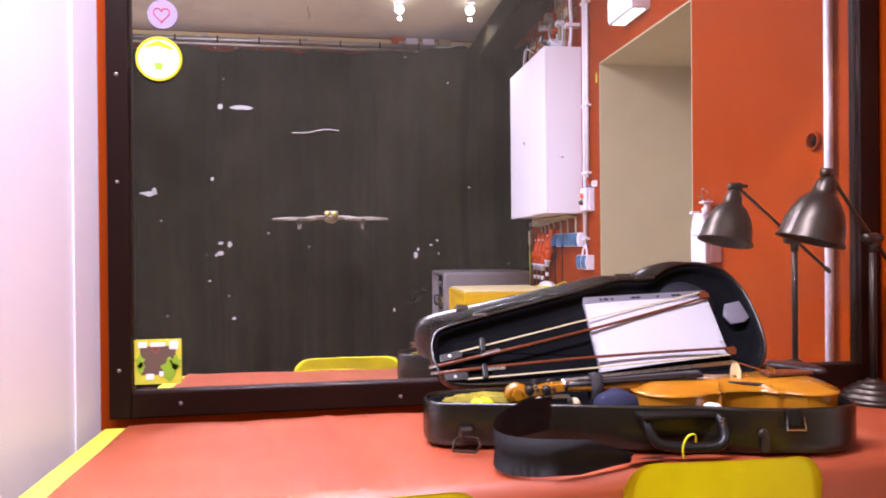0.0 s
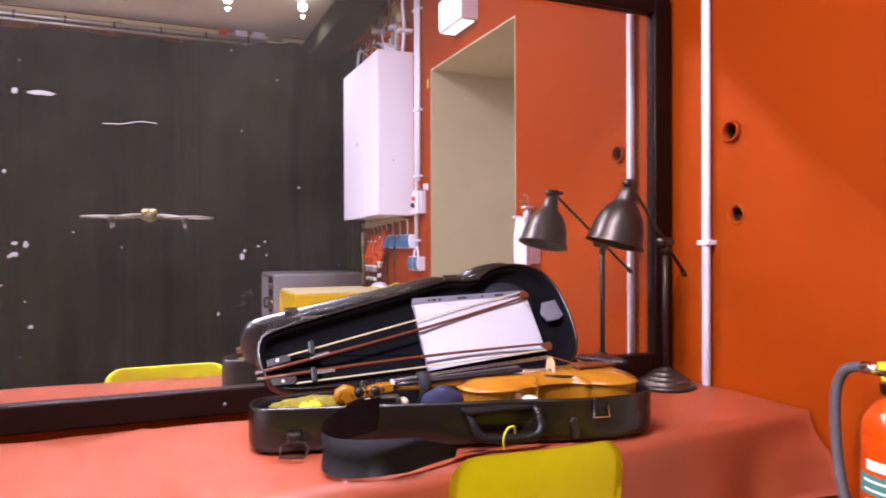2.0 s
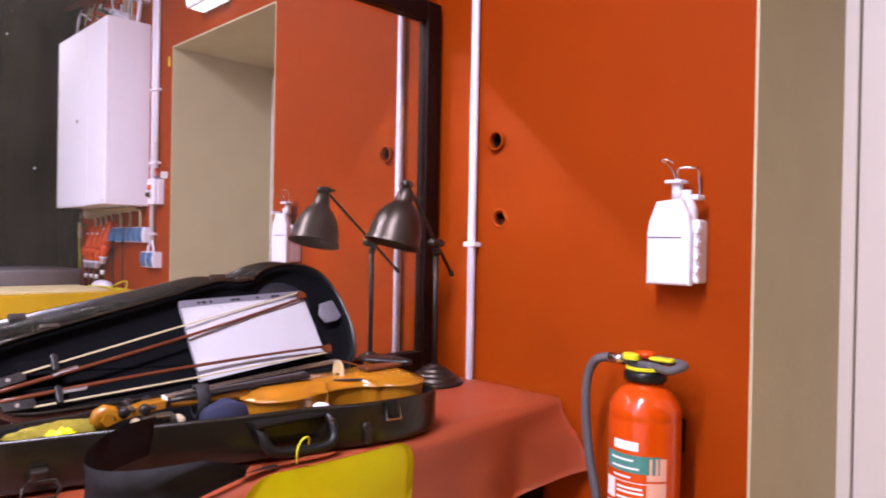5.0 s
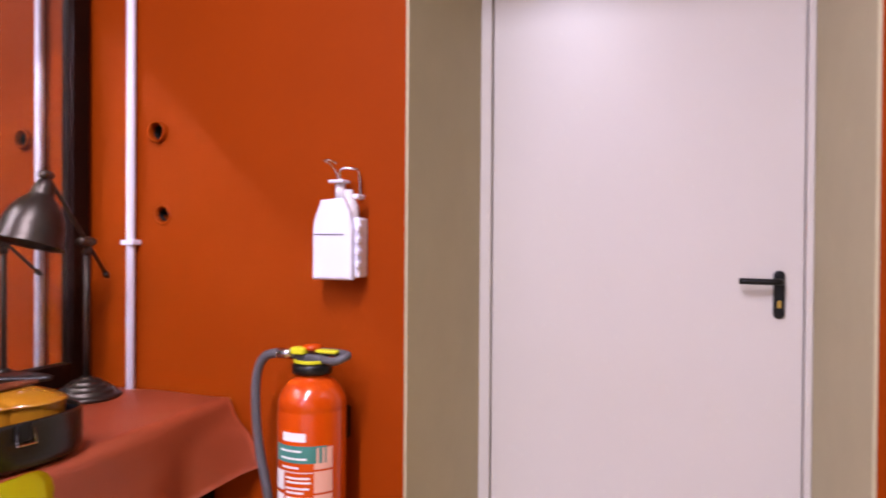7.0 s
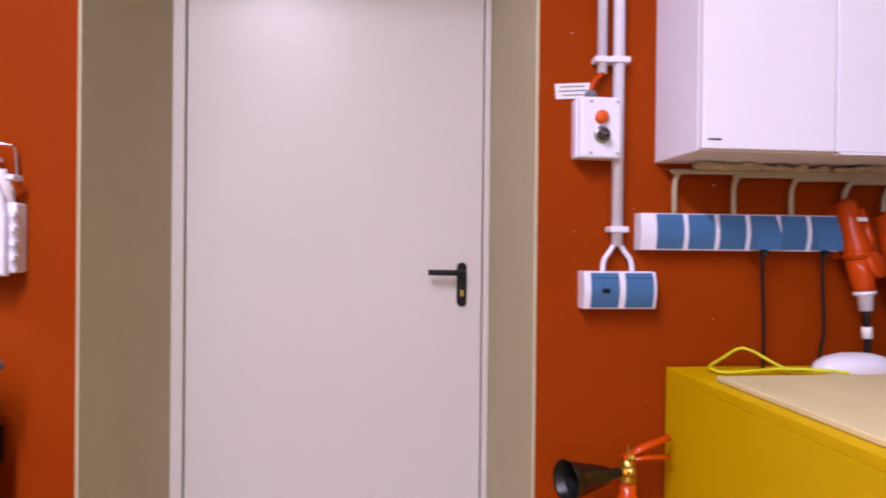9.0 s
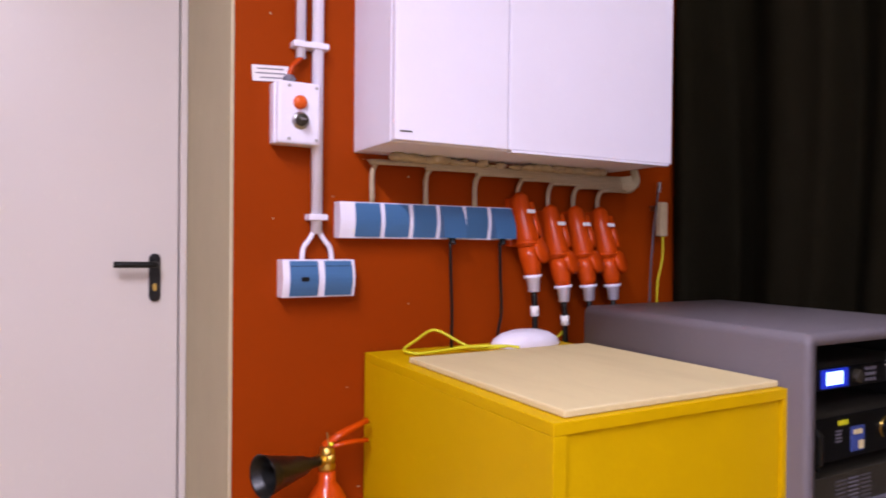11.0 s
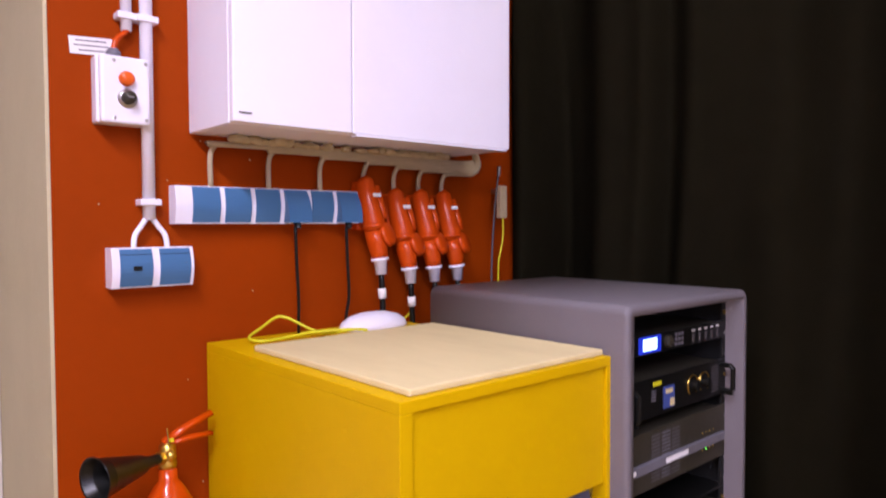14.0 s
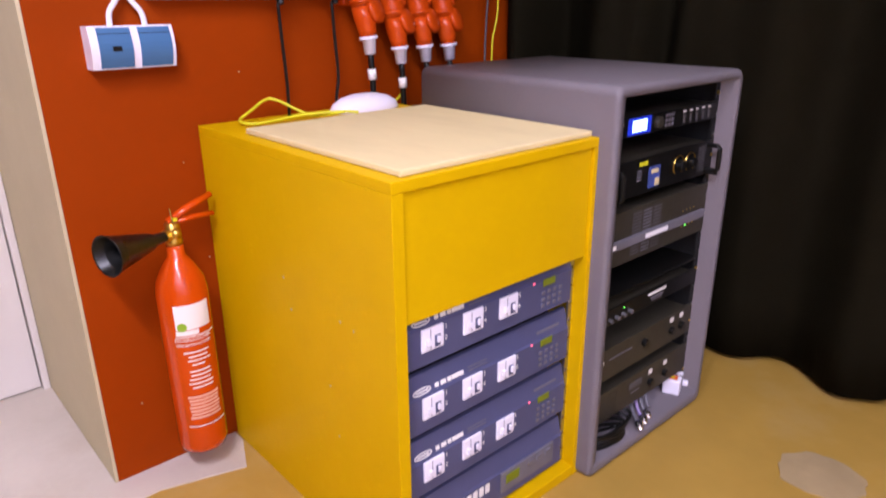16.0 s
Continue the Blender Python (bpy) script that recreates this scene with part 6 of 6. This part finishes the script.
o, h = unit("power_amplifier", 0.098, 2, "black power amplifier with perforated front low in the rack", M_DARKGREY)
bar_at(o, 0.02, 0.058, 0.06, 0.018, M_HOSE)
bar_at(o, 0.02, 0.036, 0.04, 0.004, M_GREYCLOTH)
for y in (-0.05, -0.125):
    bar_at(o, y, 0.068, 0.018, 0.014, M_LABELWHITE, "white_label")
    knob_at(o, "dial", y, 0.036, 0.011, M_BLACK)
holes = bmesh.new()
for i in range(14):
    for j in range(9):
        prism([(0.0018 * math.cos(a), 0.0018 * math.sin(a)) for a in [math.pi * q / 3 for q in range(6)]], 0.0002, 0.0006, bm=holes, m=Matrix.Translation((-0.003, 0.215 - 0.008 * i, 0.012 + 0.008 * j)) @ FACE_W)
part("perforation", holes, M_BLACKMATT, o)

# cables and a small box on the rack floor
FLOOR2 = 0.0435
for k in range(5):
    a = 0.05 + 0.006 * k
    pts = [(-0.745 + 0.030 * math.cos(q) + 0.004 * math.sin(3 * q + k), -3.03 + a * 1.25 * math.sin(q), FLOOR2 + 0.006 + 0.009 * k + 0.005 * math.sin(2 * q + k)) for q in [2 * math.pi * j / 20 for j in range(20)]]
    solo("coiled_cable", tube(pts, 0.0048, 7, closed=True), M_BLACK, "loop of black cable coiled on the rack floor", "cable", group="coiled cables", smooth=True)
for k in range(4):
    y = -3.15 - 0.022 * k
    c = thing("patch_cable", (-0.725, y, FLOOR2), "blue-grey cable with a silver plug end on the rack floor", "cable", "patch cables")
    e = Vector((-0.050 + 0.008 * k, 0.02 - 0.010 * k, 0.016))
    part("lead", tube(spline([(0.06, -0.05, 0.03), (0.03, -0.06, 0.045), (0.0, -0.02, 0.035 + 0.006 * k), (-0.025, 0.0, 0.022), e], 5), 0.005, 7), M_GREYCLOTH if k != 1 else M_LAVENDER, c, "", True)
    if k < 3:
        d = Vector((-0.75, 0.6, 0.05)).normalized()
        part("connector", lathe([(0, 0.0), (0.009, 0.0), (0.0095, 0.016), (0.0075, 0.018), (0.0075, 0.026), (0.005, 0.026), (0.0045, 0.020), (0, 0.020)], 12, Matrix.Translation(e) @ d.to_track_quat("Z", "Y").to_matrix().to_4x4()), M_STEEL, c, "silver plug", True)
ab = thing("adapter_box", pose(-0.735, -3.375, FLOOR2, 0, 0, 20), "small white adapter box with a black band on the rack floor", "adapter")
part("body", box(-0.024, 0.024, -0.034, 0.034, 0, 0.048, 0.004), M_WHITEPLASTIC, ab)
part("band", box(-0.0248, 0.0248, -0.004, 0.000, -0.0004, 0.0488), M_BLACK, ab)
part("warning_label", box(-0.014, 0.014, 0.003, 0.028, 0.0478, 0.0486), M_ORANGEBTN, ab, "red and yellow warning label")
part("warning_spot", prism([(0.006 * math.cos(a), 0.006 * math.sin(a)) for a in [math.pi * q / 5 for q in range(10)]], 0.0486, 0.0490, m=Matrix.Translation((0, 0.015, 0))), M_ACID, ab)
part("plug_pin", box(-0.040, -0.024, -0.03, -0.012, 0.01, 0.026, 0.004), M_WHITEPLASTIC, ab)

# ---------------------------------------------------------------- curtain, rail and ceiling fittings


def curtain():
    path = spline([(-0.006, -3.44, 0), (-0.25, -3.52, 0), (-0.6, -3.60, 0), (-1.0, -3.74, 0), (-1.4, -3.82, 0), (-2.0, -3.85, 0), (-2.8, -3.85, 0), (-3.6, -3.85, 0), (-4.28, -3.85, 0)], 60)
    bm = bmesh.new()
    rows, n = [], len(path)
    s = 0.0
    for i, p in enumerate(path):
        if i:
            s += (p - path[i - 1]).length
        d = (path[min(i + 1, n - 1)] - path[max(i - 1, 0)]).normalized()
        out = Vector((d.y, -d.x, 0))
        col = []
        for j in range(15):
            t = j / 14
            ph = 0.35 * noise.noise(Vector((s * 1.3, t * 1.2, 0))) + 0.16 * t * noise.noise(Vector((s * 0.9, 2.0, 5)))
            room = min(1.0, max(0.0, (p.x + 1.35) / 0.8))
            f = 0.036 * math.sin(s * 26 + 9 * ph) + (0.060 + 0.020 * room) * math.sin(s * 11 + 2.0 + 9 * ph) - 0.03 + 0.09 * noise.noise(Vector((s * 2.2, t * 0.9, 4)))
            groove = max(0.0, math.sin(s * 6.1 + 8 * ph + 0.8)) ** 8 + 0.7 * max(0.0, math.sin(s * 9.7 + 5 * ph + 2.6)) ** 12
            f -= (0.08 + 0.14 * room * min(1.0, max(0.0, -p.x / 0.35))) * groove
            q = p + out * f * (0.75 + 0.30 * t)
            q.z = 2.72 - (2.72 - 0.022) * t
            q.x = min(q.x, -0.004)
            col.append(bm.verts.new(q))
        rows.append(col)
    for a, b in zip(rows, rows[1:]):
        for j in range(14):
            bm.faces.new((a[j], a[j + 1], b[j + 1], b[j]))
    bmesh.ops.solidify(bm, geom=bm.faces[:], thickness=0.003)
    return bm


solo("curtain", curtain(), M_CURTAIN, "floor-length black stage curtain hanging in soft folds", "curtain", smooth=True)
rl = thing("curtain_rail", (-2.1, -3.86, 2.75), "grey steel curtain rail with hooks under the ceiling", "curtain rail")
part("rail", tube([(-2.2, 0, 0), (2.09, 0, 0)], 0.012, 10), M_DULLSTEEL, rl, "", True)
part("upper_tube", tube([(-2.2, -0.03, 0.045), (2.09, -0.03, 0.045)], 0.020, 12), M_DULLSTEEL, rl, "", True)
for k in range(26):
    x = -2.1 + 0.16 * k
    part("hook", tube([(x, 0, -0.008), (x, 0.004, -0.028), (x + 0.008, 0.004, -0.034), (x + 0.012, 0.0, -0.026)], 0.0028, 6), M_STEEL, rl)
    if k % 2:
        part("cloth_tie", tube([(x + 0.02, -0.03 + 0.024 * math.cos(a), 0.045 + 0.024 * math.sin(a)) for a in [math.pi * q / 6 for q in range(12)]], 0.006, 6, closed=True), M_WEB, rl)
for k in range(6):
    part("bracket", box(-2.0 + 0.78 * k, -1.96 + 0.78 * k, -0.24, 0.0, 0.06, 0.075), M_DULLSTEEL, rl)
solo("wall_batten", box(-4.28, -0.3, -4.099, -4.06, 2.84, 2.90, 0.003), M_PLY, "pale wooden batten along the top of the wall", "batten", "structure")
for k, x in enumerate((-0.98, -0.86, -0.72, -0.58)):
    solo("ceiling_junction", box(-0.05, 0.05, -0.03, 0.03, -0.05, 0, 0.004), (M_REDPLUG, M_WHITEPLASTIC, M_WHITEPLASTIC, M_BEIGE)[k], "small junction box on the batten above the curtain", "junction box", group="ceiling junctions", loc=(x, -4.03, 2.90))
for k in range(3):
    solo("loose_cable", tube(spline([(-0.85 + 0.06 * k, -3.83, 2.74), (-0.80 + 0.06 * k, -3.80, 2.70 + 0.02 * k), (-0.68, -3.79, 2.71 + 0.03 * k), (-0.60 + 0.03 * k, -3.82, 2.77), (-0.45, -3.86, 2.82)], 6), 0.006, 6), M_LABELWHITE, "loose white cable looped over the curtain rail", "cable", group="loose cables", smooth=True)
beam = box(-0.40, -0.16, -3.84, -2.35, 2.62, 2.80, 0.02, 3)
for v in beam.verts:
    v.co += Vector((0.02 * noise.noise(v.co * 5), 0, 0.02 * noise.noise(v.co * 7)))
solo("cloth_covered_beam", beam, M_CURTAIN, "ceiling beam wrapped in black cloth along the wall", "beam")
for k in range(4):
    solo("beam_hanger", box(-0.015, 0.015, -0.015, 0.015, 0, 0.16), M_DULLSTEEL, "steel hanger holding the wrapped beam to the ceiling", "hanger", group="beam hangers", loc=(-0.28, -3.6 + 0.38 * k, 2.765))
for x, y in ((-1.03, -3.19), (-0.52, -3.15)):
    o = thing("ceiling_spot", (x, y, H), "small white ceiling spot lamp", "ceiling lamp", "ceiling spots")
    part("base", lathe([(0, 0), (0.035, 0), (0.035, -0.012), (0.012, -0.016), (0, -0.016)], 20), M_WHITEPLASTIC, o, "", True)
    part("stem", tube([(0, 0, -0.012), (-0.01, 0, -0.04)], 0.006, 8), M_WHITEPLASTIC, o)
    part("bracket", tube([(-0.05, 0.0, -0.02), (-0.045, 0, -0.05)], 0.008, 8), M_WHITEPLASTIC, o)
    part("bulb", lathe([(0, -0.095), (0.022, -0.090), (0.034, -0.07), (0.030, -0.05), (0.016, -0.036), (0, -0.034)], 18, Matrix.Translation((-0.012, 0, 0))), M_BULB, o, "white glowing bulb", True)
solo("ceiling_hook", tube(spline([(0, 0, 0), (0, 0, -0.02), (0.004, 0, -0.05), (0.012, 0, -0.06), (0.006, 0, -0.10)], 4), 0.004, 6), M_STEEL, "small steel hook in the ceiling", "hook", loc=(-1.70, -3.39, H))
ex = thing("exit_sign_lamp", (0, -1.52, 2.285), "lit white exit sign lamp box over the door", "exit sign")
part("housing", box(-0.10, 0, -0.14, 0.14, 0, 0.17, 0.006), M_WHITEPLASTIC, ex)
part("light_panel", box(-0.106, -0.101, -0.13, 0.13, 0.012, 0.158, 0.002), M_EXIT, ex, "lit panel")
part("under_panel", box(-0.085, -0.02, -0.12, 0.12, -0.004, -0.0005), M_EXIT, ex, "lit underside")

# the row of two ceiling lamps along the table
for x in (-1.80, -3.50):
    cl = thing("ceiling_lamp", (x, -1.03, H), "long white ceiling strip lamp in a row along the table", "ceiling lamp", "strip lamps")
    part("housing", box(-0.66, 0.66, -0.05, 0.05, -0.05, 0, 0.006), M_WHITEPLASTIC, cl)
    for e in (-0.67, 0.66):
        part("end_cap", box(e, e + 0.01, -0.052, 0.052, -0.055, 0, 0.003), M_WHITEPLASTIC, cl)

# worn grey patch in the ochre floor
PX, PY = -1.17, -3.35
solo("floor_patch", prism([(PX + 0.10 * math.cos(a) * (1 + 0.25 * noise.noise(Vector((3 * math.cos(a), 3 * math.sin(a), 7)))), PY + 0.09 * math.sin(a) * (1 + 0.3 * noise.noise(Vector((2 * math.cos(a), 2 * math.sin(a), 1))))) for a in [2 * math.pi * k / 36 for k in range(36)]], 0.0, 0.003), M_PATCH, "worn grey patch in the ochre floor paint", "floor", "structure")
# pale threshold paint at the wall and in the recess
solo("floor_threshold", prism([(0.64, REC_S + 0.009), (0.64, REC_N - 0.009), (-0.02, REC_N - 0.009), (-0.10, -1.1), (-0.13, -1.6), (-0.10, -2.1), (-0.16, -2.30), (-0.05, -2.345), (-0.002, -2.345), (-0.002, REC_S + 0.009)], 0.0, 0.004), M_PALEFLOOR, "pale grey worn concrete at the threshold", "floor", "structure")

# ---------------------------------------------------------------- drone hovering before the mirror
dr = thing("camera_drone", (-1.535, -1.735, 1.262), "small grey four-rotor camera drone hovering before the mirror", "drone")
part("body", moved(cushion(0.075, 0.16, 0.055, 2), Matrix.Translation((0, -0.02, 0.0))), M_DRONE, dr, "grey plastic body", True)
for x in (-0.016, 0.016):
    part("front_sensor", lathe([(0, 0.012), (0.010, 0.011), (0.013, 0.0)], 14, Matrix.Translation((x, 0.050, 0.045)) @ pose(0, 0, 0, -90)), M_BRASS, dr, "amber front sensor", True)
part("sensor_bar", box(-0.034, 0.034, 0.02, 0.052, 0.032, 0.060, 0.01), M_DRONE, dr)
for sx in (-1, 1):
    for y, z in ((0.085, 0.012), (-0.115, 0.022)):
        a = part("arm", tube(spline([(0.03 * sx, y * 0.4, 0.03), (0.09 * sx, y * 0.8, 0.026), (0.155 * sx, y, z)], 4), [0.008] * 8 + [0.006], 8), M_DRONE, dr, "", True)
        part("motor", lathe([(0, -0.016), (0.012, -0.016), (0.013, 0.010), (0.006, 0.014), (0, 0.014)], 14, Matrix.Translation((0.155 * sx, y, z))), M_DARKGREY, a, "", True)
        part("propeller", prism([(-0.085, -0.004), (-0.04, -0.010), (0, -0.004), (0.04, -0.006), (0.085, 0.0), (0.04, 0.008), (0, 0.004), (-0.04, 0.004)], 0.014, 0.0155, m=Matrix.Translation((0.155 * sx, y, z)) @ pose(0, 0, 0, 0, 0, 35 * sx)), M_HOSE, a)
        part("guard_ring", tube([(0.170 * sx + 0.105 * math.cos(q), y + 0.095 * math.sin(q), z + 0.006) for q in [math.pi * j / 14 for j in range(28)]], 0.0042, 6, closed=True), M_DRONE, a, "", True)
        part("foot", tube([(0.155 * sx, y, z - 0.014), (0.155 * sx, y, z - 0.045)], 0.004, 6), M_DRONE, a)
